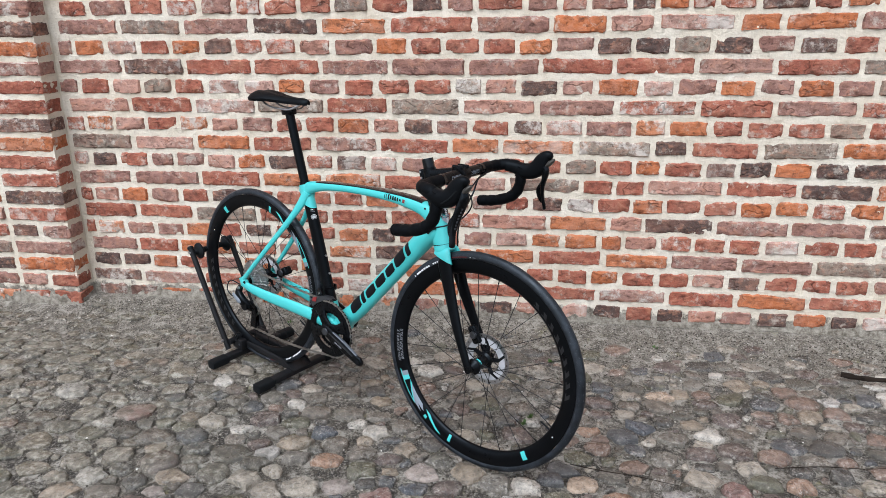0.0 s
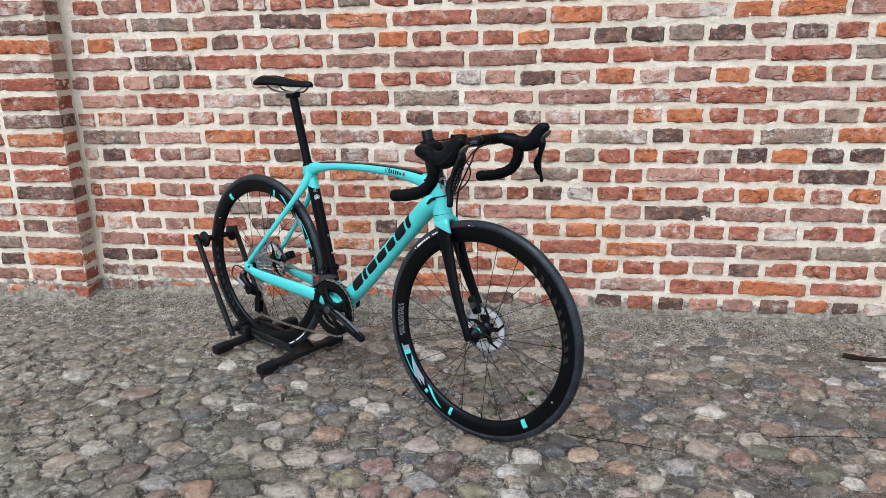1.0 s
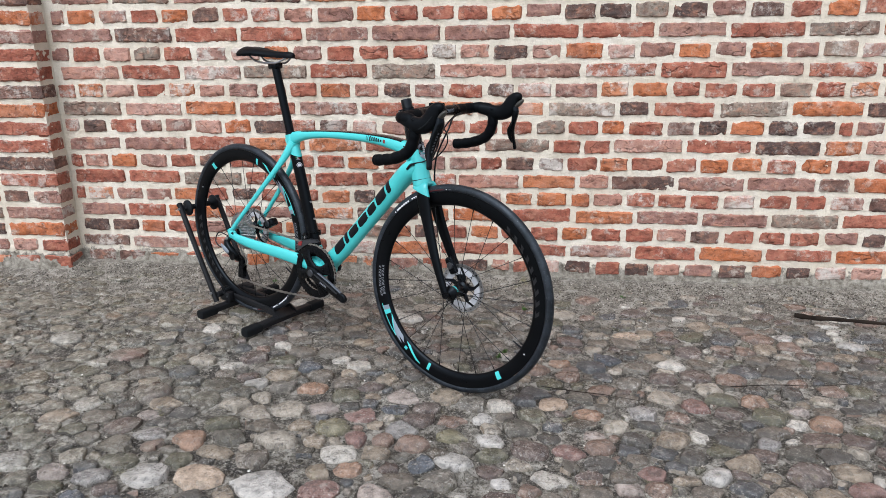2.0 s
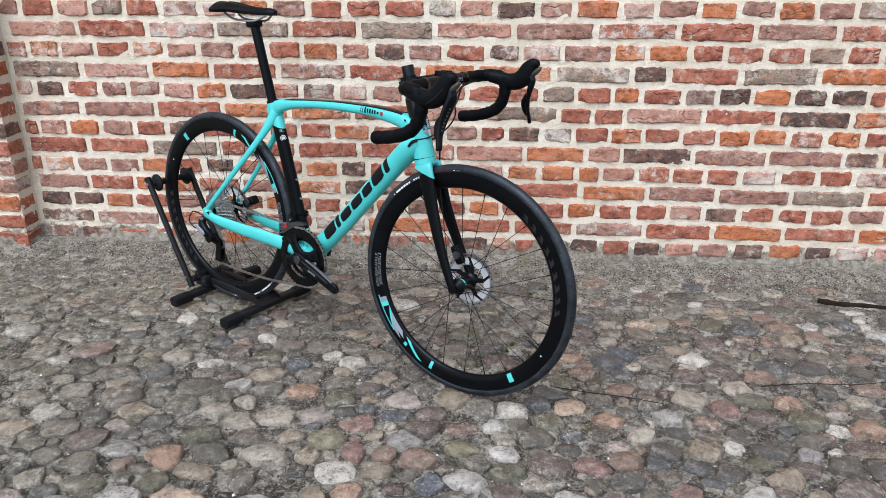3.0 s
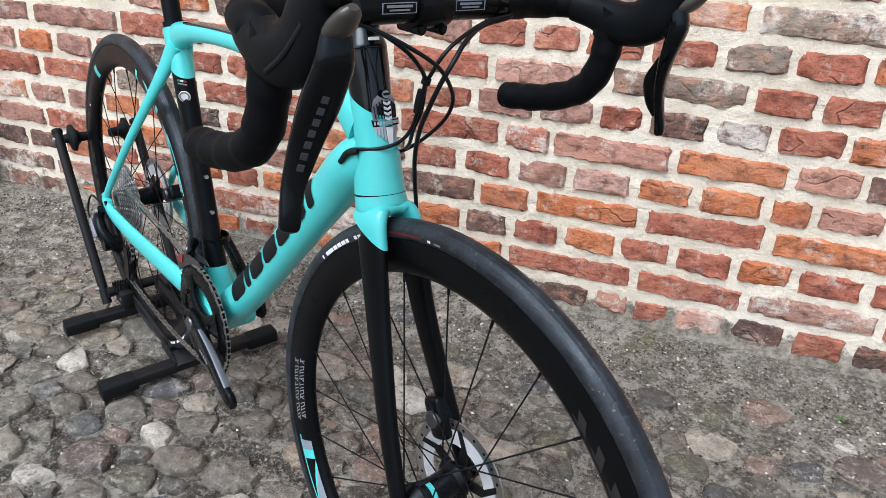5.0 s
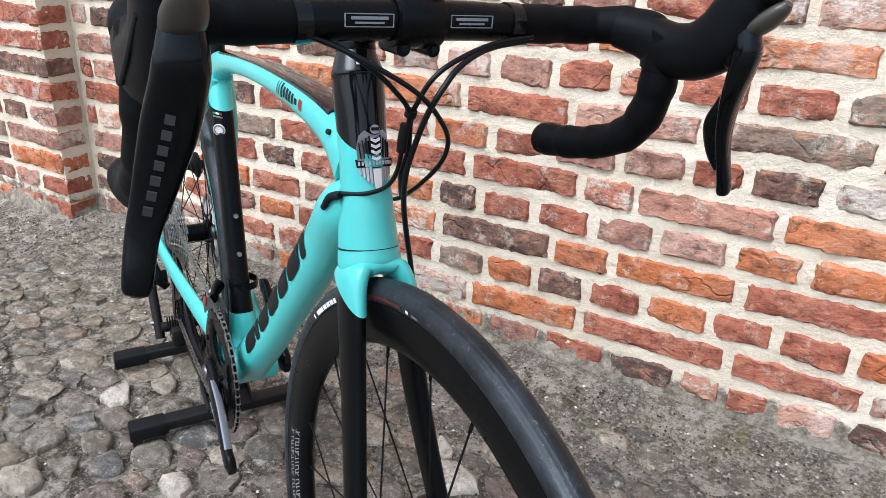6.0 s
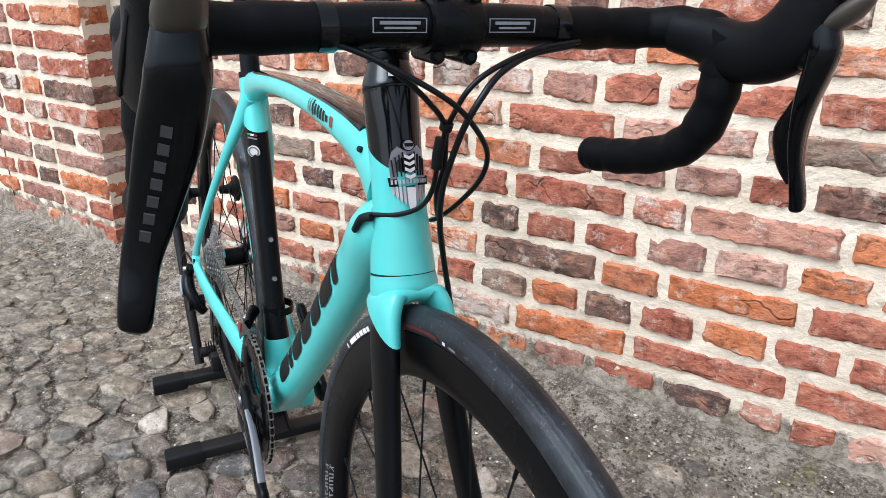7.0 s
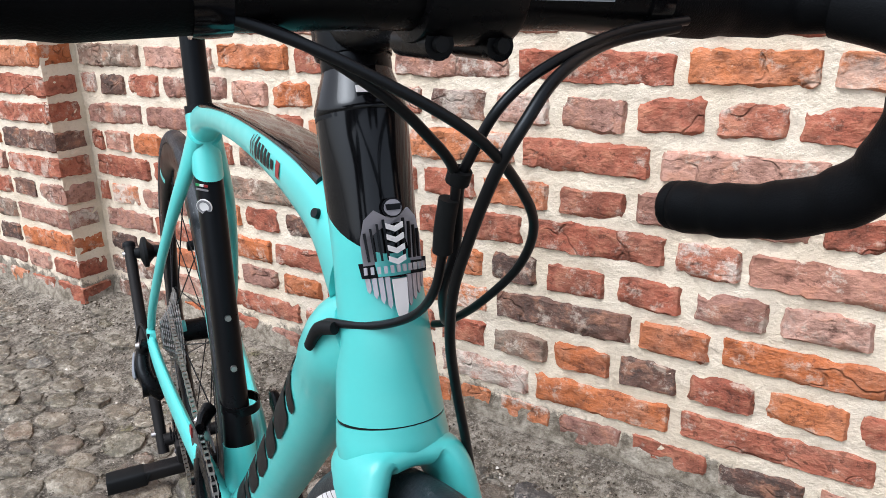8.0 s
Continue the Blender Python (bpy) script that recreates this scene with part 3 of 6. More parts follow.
bp("badge_tail", badge_piece([(-0.0040, -0.0085), (0.0040, -0.0085), (0.0034, -0.024), (0.0015, -0.033), (0.0, -0.029), (-0.0015, -0.033), (-0.0034, -0.024)], 0.0024), WHITE, badge)

# down tube
DOWN = [(0.862, 0, 0.364, 0.026, 0.026), (0.838, 0, 0.347, 0.0330, 0.0305), (0.812, 0, 0.325, 0.0320, 0.0315), (0.768, 0, 0.280, 0.0262, 0.0310), (0.656, 0, 0.159, 0.0240, 0.030), (0.541, 0, 0.035, 0.0255, 0.030), (0.47, 0, -0.032, 0.030, 0.032), (0.437, 0, -0.064, 0.033, 0.032)]
down_tube = bp("down_tube", loft(DOWN, 28, 8, 2.1), CELESTE)
shell = bp("bottom_bracket_shell", turned([(0.0, -0.041), (0.027, -0.041), (0.029, -0.036), (0.029, 0.036), (0.027, 0.041), (0.0, 0.041)], (BB[0], 0, BB[1]), 36), CELESTE)
# the maker's lettering becomes plain black blocks of its size along the tube, on both sides
along = Vector((0.227, 0, 0.245)).normalized()
across = Vector((along.z, 0, -along.x))
DOWN_X = [row[0] for row in reversed(DOWN)]
LOW = -0.0105
LETTERS = ((0.000, 0.060, 0.036), (0.068, 0.020, 0.035), (0.098, 0.054, 0.028), (0.161, 0.054, 0.028), (0.224, 0.047, 0.028), (0.280, 0.056, 0.037), (0.346, 0.021, 0.036))
for side in (-1, 1):
    base = Vector((0.517, 0, 0.0115))
    for start, length, tall in LETTERS:
        bm = bmesh.new()
        grid = []
        for i, u in enumerate(np.linspace(0, length, 6)):
            line = []
            trim = 0.0035 if i in (0, 5) else 0.0
            for v in np.linspace(LOW + trim, LOW + tall - trim, 8):
                c = base + along * (start + u + 0.24 * (v - LOW)) - across * v
                half = float(np.interp(c.x, DOWN_X, [row[3] for row in reversed(DOWN)]))
                deep = float(np.interp(c.x, DOWN_X, [row[4] for row in reversed(DOWN)]))
                w = half * (1 - min(0.985, abs(v) / deep) ** 2.1) ** (1 / 2.1) + 0.0009
                line.append(bm.verts.new((c.x, side * w, c.z)))
            grid.append(line)
        for g0, g1 in zip(grid, grid[1:]):
            for k in range(7):
                bm.faces.new((g0[k], g0[k + 1], g1[k + 1], g1[k]))
        bmesh.ops.recalc_face_normals(bm, faces=bm.faces)
        bp("lettering_block", bm, BLACKP, down_tube)

# seat tube: turquoise above, bare carbon below
SEAT_TUBE = [(0.271, 0, 0.405, 0.0170, 0.019), (0.288, 0, 0.36, 0.0170, 0.021), (0.307, 0, 0.30, 0.0165, 0.0215), (0.341, 0, 0.18, 0.0160, 0.0225), (0.377, 0, 0.05, 0.0170, 0.0225), (0.405, 0, -0.045, 0.022, 0.022)]
seat_tube = bp("seat_tube", cut(cut(loft(SEAT_TUBE, 24, 8, 2.4), (0.303, 0, 0.335), Vector((0.25, 0, 0.97)), False), (0.39, 0, 0.010), Vector((-0.25, 0, 0.97)), True), CARBON, None, "bare matt carbon seat tube")
bp("seat_lug", cut(loft([(x, y, z, w + 0.0012, d + 0.0012) for x, y, z, w, d in SEAT_TUBE], 24, 8, 2.4), (0.303, 0, 0.335), Vector((0.25, 0, 0.97)), True), CELESTE)
bp("seat_tube_foot", cut(loft([(x, y, z, w + 0.0012, d + 0.0012) for x, y, z, w, d in SEAT_TUBE], 24, 8, 2.4), (0.39, 0, 0.010), Vector((-0.25, 0, 0.97)), False), CELESTE)
for x, z in ((0.3675, 0.170), (0.3845, 0.110)):
    bp("bottle_boss", rod((x - 0.004, 0, z), (x + 0.0035, 0, z + 0.001), 0.0042, 0.0036, 12), STEEL, seat_tube, "small steel bottle cage bolt")
def on_seat_tube(bm, z, turn):
    """Sets a small print on the seat tube at some height, turned towards the front right."""
    x = float(np.interp(z, [row[2] for row in reversed(SEAT_TUBE)], [row[0] for row in reversed(SEAT_TUBE)]))
    m = Matrix.Translation((x + 0.0215 * 1.07 * math.cos(turn), -0.0162 * 1.22 * math.sin(turn), z)) @ Matrix.Rotation(radians(14), 4, "Y") @ Matrix.Rotation(math.pi / 2 - turn, 4, "Z")
    bmesh.ops.transform(bm, matrix=m, verts=bm.verts)
    return bm


TURN_S = radians(34)
bp("round_sticker", on_seat_tube(turned([(0.0, -0.0016), (0.0098, -0.0016), (0.0098, 0.0), (0.0, 0.0)], sides=20), 0.302, TURN_S), WHITE, seat_tube, "small round white sticker")
bp("sticker_ring", on_seat_tube(turned([(0.0062, -0.0021), (0.0088, -0.0021), (0.0088, -0.0015), (0.0062, -0.0015)], sides=20, closed=True), 0.302, TURN_S), PRINT, seat_tube)
for k, mat in enumerate((GREENP, WHITE, REDP)):
    bp("flag_bar", on_seat_tube(block((0.0050, 0.0016, 0.0026), Matrix.Translation((-0.005 + 0.005 * k, -0.0012, 0)), 0.0), 0.3265, TURN_S), mat, seat_tube)
bp("small_writing", on_seat_tube(block((0.0150, 0.0014, 0.0020), Matrix.Translation((0, -0.0012, 0)), 0.0), 0.3215, TURN_S), PRINT, seat_tube)

# stays
for side in (-1, 1):
    bp("seat_stay", loft([(-0.018, side * 0.066, 0.006, 0.0065, 0.0085), (0.04, side * 0.064, 0.068, 0.0065, 0.0085), (0.14, side * 0.052, 0.178, 0.0065, 0.0095), (0.225, side * 0.036, 0.275, 0.0075, 0.011), (0.268, side * 0.021, 0.335, 0.0095, 0.015), (0.292, side * 0.009, 0.382, 0.011, 0.018)], 16, 7), CELESTE)
    chain_stay = bp("chain_stay", loft([(-0.020, side * 0.067, 0.004, 0.0075, 0.011), (0.02, side * 0.067, -0.014, 0.008, 0.0165), (0.12, side * 0.061, -0.026, 0.0085, 0.0205), (0.26, side * 0.049, -0.036, 0.0095, 0.0225), (0.36, side * 0.036, -0.048, 0.012, 0.0245), (0.43, side * 0.028, -0.062, 0.016, 0.026)], 18, 7), CELESTE)
    bp("dropout", plate([(-0.034, 0.010), (-0.018, 0.020), (0.008, 0.010), (0.016, -0.014), (0.0, -0.022), (-0.024, -0.016)], 0.009, side * 0.066), CELESTE, chain_stay)
    bp("axle_cap", turned([(0.0, 0.0), (0.007, 0.0), (0.007, 0.004), (0.0, 0.004)], (0, side * 0.0725 - 0.002, 0), 16), SATIN, chain_stay)

# seat post and saddle
seat_post = bp("seat_post", loft([(0.2755, 0, 0.395, 0.0150, 0.0150), (0.2395, 0, 0.520, 0.0150, 0.0150), (0.2065, 0, 0.634, 0.0150, 0.0150)], 20, 5), CARBON, None, "round matt carbon seat post")
bp("post_collar", turned([(0.0155, -0.0045), (0.0188, -0.0045), (0.0188, 0.0045), (0.0155, 0.0045)], (0, 0, 0), 28, closed=True), SATIN, seat_post).matrix_local = Matrix.Translation((0.2722 + SHIFT_S, 0, AXLE + 0.410 + SHIFT_Z)) @ pose(0, 0, 0, 90, -16, 0) @ pose(-SHIFT_S, 0, -AXLE - SHIFT_Z)
bp("saddle_clamp", block((0.045, 0.034, 0.022), pose(0.203, 0, 0.643, 0, -6, 0), 0.006), SATIN, seat_post)


def saddle_shell():
    """A flat racing saddle: wide rear wings, narrow nose, hollow in the middle."""
    bm = bmesh.new()
    rings = []
    for x, half, top, drop in ((0.030, 0.040, 0.690, 0.016), (0.036, 0.058, 0.699, 0.034), (0.060, 0.070, 0.7045, 0.042), (0.095, 0.068, 0.7035, 0.040), (0.135, 0.056, 0.700, 0.030), (0.175, 0.040, 0.696, 0.027), (0.215, 0.028, 0.6935, 0.026), (0.265, 0.0215, 0.692, 0.024), (0.310, 0.019, 0.690, 0.021), (0.335, 0.015, 0.687, 0.016), (0.344, 0.006, 0.684, 0.010)):
        ring = []
        for j in range(20):
            a = math.pi * (j / 19 * 1.0)
            y = half * math.cos(a)
            crown = 1 - abs(math.cos(a)) ** 3.0
            groove = 0.006 * math.exp(-(y / 0.009) ** 2) if 0.05 < x < 0.27 else 0.0
            ring.append((0.203 + (x - 0.221) * 0.80, y * 0.94, top + 0.003 - 0.62 * drop * (1 - crown) - groove))
        for j in range(20):
            a = math.pi * (1 - j / 19)
            y = half * 0.94 * math.cos(a)
            crown = 1 - abs(math.cos(a)) ** 3.0
            ring.append((0.203 + (x - 0.221) * 0.80, y * 0.94, top - 0.007 - 0.62 * drop * (1 - crown) * 0.95))
        rings.append(ring)
    skin(bm, rings)
    bmesh.ops.recalc_face_normals(bm, faces=bm.faces)
    return bm


saddle = bp("saddle", saddle_shell(), HOOD, None, "narrow black racing saddle with a central groove")
for side in (-1, 1):
    bp("saddle_rail", tube([(0.086, side * 0.030, 0.684), (0.114, side * 0.024, 0.662), (0.154, side * 0.022, 0.653), (0.226, side * 0.022, 0.653), (0.258, side * 0.016, 0.664), (0.281, side * 0.008, 0.678)], 0.0035, 8), STEEL, saddle, "steel saddle rail")

# ---- fork ----
fork = bp("fork_crown", loft([(0.8752, 0, 0.3179, 0.0289, 0.0314), (0.8767, 0, 0.3130, 0.0296, 0.0312), (0.8795, 0, 0.3050, 0.0306, 0.0306), (0.8825, 0, 0.2970, 0.0300, 0.0270)], 32, 5), CELESTE, None, "turquoise fork crown")
bp("crown_seam", loft([(0.8744, 0, 0.3205, 0.0282, 0.0308), (0.8756, 0, 0.3164, 0.0282, 0.0308)], 32, 2), BLACKP, fork)
ARCH = [(0.9125, 0.0292, 0.2490, 0.0225, 0.0092), (0.9005, 0.0275, 0.2750, 0.0245, 0.0098), (0.8915, 0.0243, 0.2920, 0.0268, 0.0105), (0.8850, 0.0178, 0.3005, 0.0282, 0.0105), (0.8815, 0.0, 0.3035, 0.0290, 0.0105)]
ARCH = ARCH + [(x, -y, z, w, d) for x, y, z, w, d in reversed(ARCH[:-1])]
shoulder_bm = loft(ARCH, 22, 8, 2.3, across=(1, 0, 0.3))
for side in (-1, 1):
    cut(shoulder_bm, (0.9020, side * 0.030, 0.2800), Vector((0.28, side * -0.12, 0.93)), True)
bp("fork_shoulder", shoulder_bm, CELESTE, fork)
for side in (-1, 1):
    BLADE = [(0.8965, side * 0.0262, 0.2830, 0.0078, 0.0185), (0.9025, side * 0.0282, 0.2680, 0.0087, 0.0235), (0.928, side * 0.0335, 0.186, 0.0092, 0.0195), (0.968, side * 0.0445, 0.082, 0.0090, 0.0155), (1.004, side * 0.0525, 0.005, 0.0085, 0.0125), (1.0198, side * 0.0535, -0.030, 0.0085, 0.0120)]
    blade = bp("fork_blade", loft(BLADE, 20, 8, 2.3), CARBON, fork, "bare matt carbon fork blade")
    bp("axle_end", turned([(0.0, -0.004), (0.0105, -0.004), (0.0115, 0.0), (0.0115, 0.004), (0.0, 0.004)], (FRONT_S, side * 0.0605, FRONT_Z), 20), SATIN, blade)

# headset cover, spacer, stem, steerer stub
HEADDIR = np.array([-0.283, 0, 0.959])
P0 = np.array([0.8335, 0, 0.472])


def on_axis(h, r):
    p = P0 + HEADDIR * h
    return (*p, r, r)


headset = bp("headset_cover", loft([on_axis(-0.002, 0.0225), on_axis(0.002, 0.0246), on_axis(0.010, 0.0225), on_axis(0.020, 0.0192), on_axis(0.024, 0.0182)], 28, 6), GLOSS, None, "glossy black headset cover")
bp("headset_seam", loft([on_axis(-0.002, 0.0243), on_axis(0.000, 0.0243)], 28, 2), BLACKP, headset)
bp("headset_mark", block((0.001, 0.014, 0.0034), Matrix.Translation(P0 + HEADDIR * 0.010 + np.array([0.0222, -0.003, 0.0065])) @ pose(0, 0, 0, 0, -16, 0), 0.0), WHITE, headset)
bp("steerer_stub", loft([on_axis(0.018, 0.0165), on_axis(0.063, 0.0165), on_axis(0.066, 0.0172), on_axis(0.091, 0.0172), on_axis(0.094, 0.0160)], 24, 4), GLOSS, None, "uncut black steerer stub above the stem")
STEM0, BARC = P0 + HEADDIR * 0.050, np.array([0.929, 0, 0.5325])
stem = bp("stem", loft([(*(STEM0 + np.array([-0.004, 0, 0.0])), 0.0185, 0.0185), (*(STEM0 + np.array([0.02, 0, 0.0])), 0.0165, 0.0165), (*(0.5 * STEM0 + 0.5 * BARC), 0.015, 0.0165), (*(BARC - np.array([0.020, 0, 0])), 0.018, 0.018)], 24, 6, 2.6), SATIN, None, "satin black alloy stem")
bp("steerer_clamp", loft([on_axis(0.031, 0.0186), on_axis(0.033, 0.0196), on_axis(0.063, 0.0196), on_axis(0.065, 0.0186)], 28, 4), SATIN, stem)
bp("spacer", loft([on_axis(0.022, 0.0180), on_axis(0.023, 0.0186), on_axis(0.030, 0.0186), on_axis(0.031, 0.0180)], 28, 3), SATIN, stem)
CLAMP_BACK = Vector(P0 + HEADDIR * 0.050) + Vector((-0.0225, 0, -0.0066))
bp("clamp_ear", block((0.016, 0.026, 0.034), Matrix.Translation(CLAMP_BACK) @ pose(0, 0, 0, 0, -16.4, 0), 0.004), SATIN, stem)
for h in (-0.009, 0.009):
    c = CLAMP_BACK + Vector(HEADDIR) * h
    bp("clamp_bolt", rod(c + Vector((-0.002, -0.0145, 0)), c + Vector((-0.002, -0.0100, 0)), 0.0036, 0.0036, 12), STEEL, stem)
bp("face_plate", turned([(0.0165, -0.021), (0.0205, -0.0205), (0.0215, -0.018), (0.0215, 0.018), (0.0205, 0.0205), (0.0165, 0.021)], tuple(BARC), 36, closed=True), SATIN, stem)
for side in (-1, 1):
    for dz in (-1, 1):
        y = side * 0.0135
        bp("bolt_boss", rod((BARC[0] - 0.020, y, BARC[2] + dz * 0.0205), (BARC[0] + 0.012, y, BARC[2] + dz * 0.0205), 0.0058, 0.0062, 14), SATIN, stem)
        bp("clamp_bolt", rod((BARC[0] + 0.011, y, BARC[2] + dz * 0.0205), (BARC[0] + 0.0145, y, BARC[2] + dz * 0.0205), 0.0034, 0.0030, 12), RUBBER, stem, "dark socket-head clamp bolt")

# handlebar
BAR = [(0.929, 0.0, 0.5325), (0.929, 0.05, 0.5325), (0.928, 0.10, 0.5310), (0.925, 0.150, 0.5300), (0.934, 0.188, 0.5310), (0.963, 0.208, 0.5335), (0.988, 0.211, 0.5280), (0.999, 0.2115, 0.508), (0.997, 0.2125, 0.478), (0.984, 0.2130, 0.449), (0.960, 0.2130, 0.430), (0.922, 0.2115, 0.4160), (0.888, 0.2100, 0.4090), (0.8630, 0.2090, 0.4055)]
bar = bp("handlebar", tube([(x, -y, z) for x, y, z in reversed(BAR[1:6])] + BAR[:6], [0.012, 0.012, 0.0135, 0.0152, 0.0158, 0.0159, 0.0158, 0.0152, 0.0135, 0.012, 0.012], 20, 6), SATIN, None, "black compact drop handlebar")
for side in (-1, 1):
    rows = smooth_path([(x, side * y, z, 0.0168) for x, y, z in BAR[2:]], 8)
    tape_bm = tube([tuple(r[:3]) for r in rows[::2]], [0.0159 + 0.0014 * ((k % 4) / 3) for k in range(len(rows[::2]))], 18, 2)
    bp("bar_tape", tape_bm, TAPE, bar, "black padded tape wrapped in overlapping turns")
    bp("end_plug", loft([(0.8645, side * 0.2090, 0.4057, 0.0165, 0.0165), (0.857, side * 0.2088, 0.4050, 0.016, 0.016), (0.8530, side * 0.2086, 0.4046, 0.0115, 0.0115), (0.8522, side * 0.2086, 0.4046, 0.004, 0.004)], 18, 4), TAPE, bar)
    bp("tape_finish", tube([(x, side * y, z) for x, y, z in ((0.9284, 0.088, 0.5314), (0.9281, 0.094, 0.5312), (0.928, 0.101, 0.5310))], [0.0168, 0.0172, 0.0172], 18, 3), GLOSS, bar)
    # printed label on the bare bar: an outlined plate with two bars of writing
    y = side * 0.0455
    for dz, h in ((0.0046, 0.0006), (-0.0046, 0.0006)):
        bp("label_rule", block((0.0012, 0.040, h), Matrix.Translation((0.929 + 0.01535, y, 0.5335 + dz)), 0.0), PANEL, bar)
    for dy in (-0.0198, 0.0198):
        bp("label_rule", block((0.0012, 0.0006, 0.0096), Matrix.Translation((0.929 + 0.0156, y + dy, 0.5335)), 0.0), PANEL, bar)
    bp("label_writing", block((0.0012, 0.030, 0.0022), Matrix.Translation((0.929 + 0.0159, y, 0.5352)), 0.0), PANEL, bar)
    bp("label_writing", block((0.0012, 0.024, 0.0014), Matrix.Translation((0.929 + 0.0157, y, 0.5318)), 0.0), PANEL, bar)

# brake and shift levers
BLADE_ROWS = [(0.545, 1.080, 0.209, 0.0110, 0.0095), (0.5285, 1.0828, 0.2105, 0.0140, 0.0110), (0.5158, 1.0806, 0.2125, 0.0146, 0.0100), (0.4964, 1.0748, 0.2165, 0.0150, 0.0084), (0.4769, 1.0698, 0.2215, 0.0134, 0.0068), (0.4575, 1.0668, 0.2270, 0.0114, 0.0060), (0.438, 1.0664, 0.2333, 0.0094, 0.0054), (0.4166, 1.0692, 0.2381, 0.0086, 0.0060), (0.4069, 1.0697, 0.2397, 0.0076, 0.0056), (0.404, 1.07, 0.2403, 0.0034, 0.0026)]
# the broad face of each blade looks forwards and a little outwards
TOE = radians(20)
for side in (-1, 1):
    ds, dz, dl = -0.027, 0.0105, 0.017
    hood = [(0.955, 0.202, 0.5305, 0.0166, 0.0168), (0.981, 0.209, 0.5265, 0.0178, 0.0190), (1.010, 0.2115, 0.5195, 0.0188, 0.0225), (1.036, 0.2120, 0.5225, 0.0185, 0.0240), (1.057, 0.2110, 0.5360, 0.0178, 0.0252), (1.069, 0.2110, 0.5555, 0.0168, 0.0232), (1.081, 0.2110, 0.5690, 0.0150, 0.0185), (1.092, 0.2105, 0.5725, 0.0122, 0.0140), (1.101, 0.2100, 0.5690, 0.0050, 0.0055)]
    back, low = (0.006, 0.004) if side < 0 else (0.0, 0.0)
    ds, dz = ds - back, dz - low
    hood = [(x - back * min(1, k / 4), side * y, z - low * min(1, k / 4), w, d) for k, (x, y, z, w, d) in enumerate(hood)]
    shifter = bp("shift_lever", loft(hood, 24, 7, 2.3), HOOD, None, "black rubber lever hood")
    bp("hood_collar", tube([(1.006, side * 0.2105, 0.533), (1.001, side * 0.2110, 0.518), (0.9985, side * 0.2115, 0.502)], [0.0180, 0.0184, 0.0176], 18, 4), HOOD, shifter)
    lat = side * (0.1925 + dl)
    bp("hood_rib", loft([(1.060 + ds, side * (0.2135 + dl), 0.502 + dz, 0.0014, 0.002), (1.083 + ds, side * (0.2125 + dl), 0.518 + dz, 0.0016, 0.002), (1.103 + ds, side * (0.2095 + dl), 0.541 + dz, 0.0014, 0.002)], 10, 5), RUBBER, shifter)
    bp("lever_bracket", loft([(1.078 + ds, lat, 0.522 + dz, 0.010, 0.014), (1.092 + ds, lat, 0.517 + dz, 0.0105, 0.014), (1.105 + ds, lat, 0.514 + dz, 0.009, 0.012)], 16, 5), SATIN, shifter)
    bp("name_cap", loft([(1.107 + ds, lat, 0.5300 + dz, 0.005, 0.003), (1.1125 + ds, lat, 0.5345 + dz, 0.0100, 0.0062), (1.1220 + ds, lat, 0.5425 + dz, 0.0112, 0.0074), (1.1310 + ds, lat, 0.5510 + dz, 0.0088, 0.0055), (1.1350 + ds, lat, 0.5555 + dz, 0.004, 0.003)], 20, 6), CAP, shifter, "warm grey metal pivot cap")
    rows = [(s, side * y, z, w * 0.95, d * 0.95) for z, s, y, w, d in BLADE_ROWS]
    lever = bp("brake_lever", loft(rows, 20, 7, 2.8, across=(-side * math.sin(TOE), math.cos(TOE), 0)), LEVERBLACK, shifter, "glossy black brake lever blade")
    paddle = [(0.492, 1.0680, 0.006), (0.479, 1.0625, 0.0095), (0.4620, 1.0570, 0.0145), (0.4410, 1.0575, 0.0115), (0.4260, 1.0630, 0.0050)]
    bp("shift_paddle", loft([(s, side * (float(np.interp(-z, [-r[0] for r in BLADE_ROWS], [r[2] for r in BLADE_ROWS])) - 0.0015), z, 0.0034, d * 0.72) for z, s, d in paddle], 14, 5), SATIN, shifter)
    for k in range(7 if side < 0 else 0):
        z = 0.5010 - 0.0082 * k
        x, y, wide, deep = (float(np.interp(-z, [-r[0] for r in BLADE_ROWS], [r[j] for r in BLADE_ROWS])) for j in (1, 2, 3, 4))
        x, y = x + deep * 0.97 * math.cos(TOE), side * (y + deep * 0.97 * math.sin(TOE))
        bp("lever_writing", block((0.0012, 0.0048, 0.0052), pose(x, y, z, side * 14, 14, side * math.degrees(TOE)), 0.0), DIM, lever)
    bp("lever_spring", tube([(1.086 + ds, side * (0.183 + dl), 0.520 + dz), (1.080 + ds, side * (0.180 + dl), 0.5075 + dz), (1.066 + ds, side * (0.181 + dl), 0.5050 + dz), (1.062 + ds, side * (0.184 + dl), 0.511 + dz)], 0.0012, 6), STEEL, shifter)

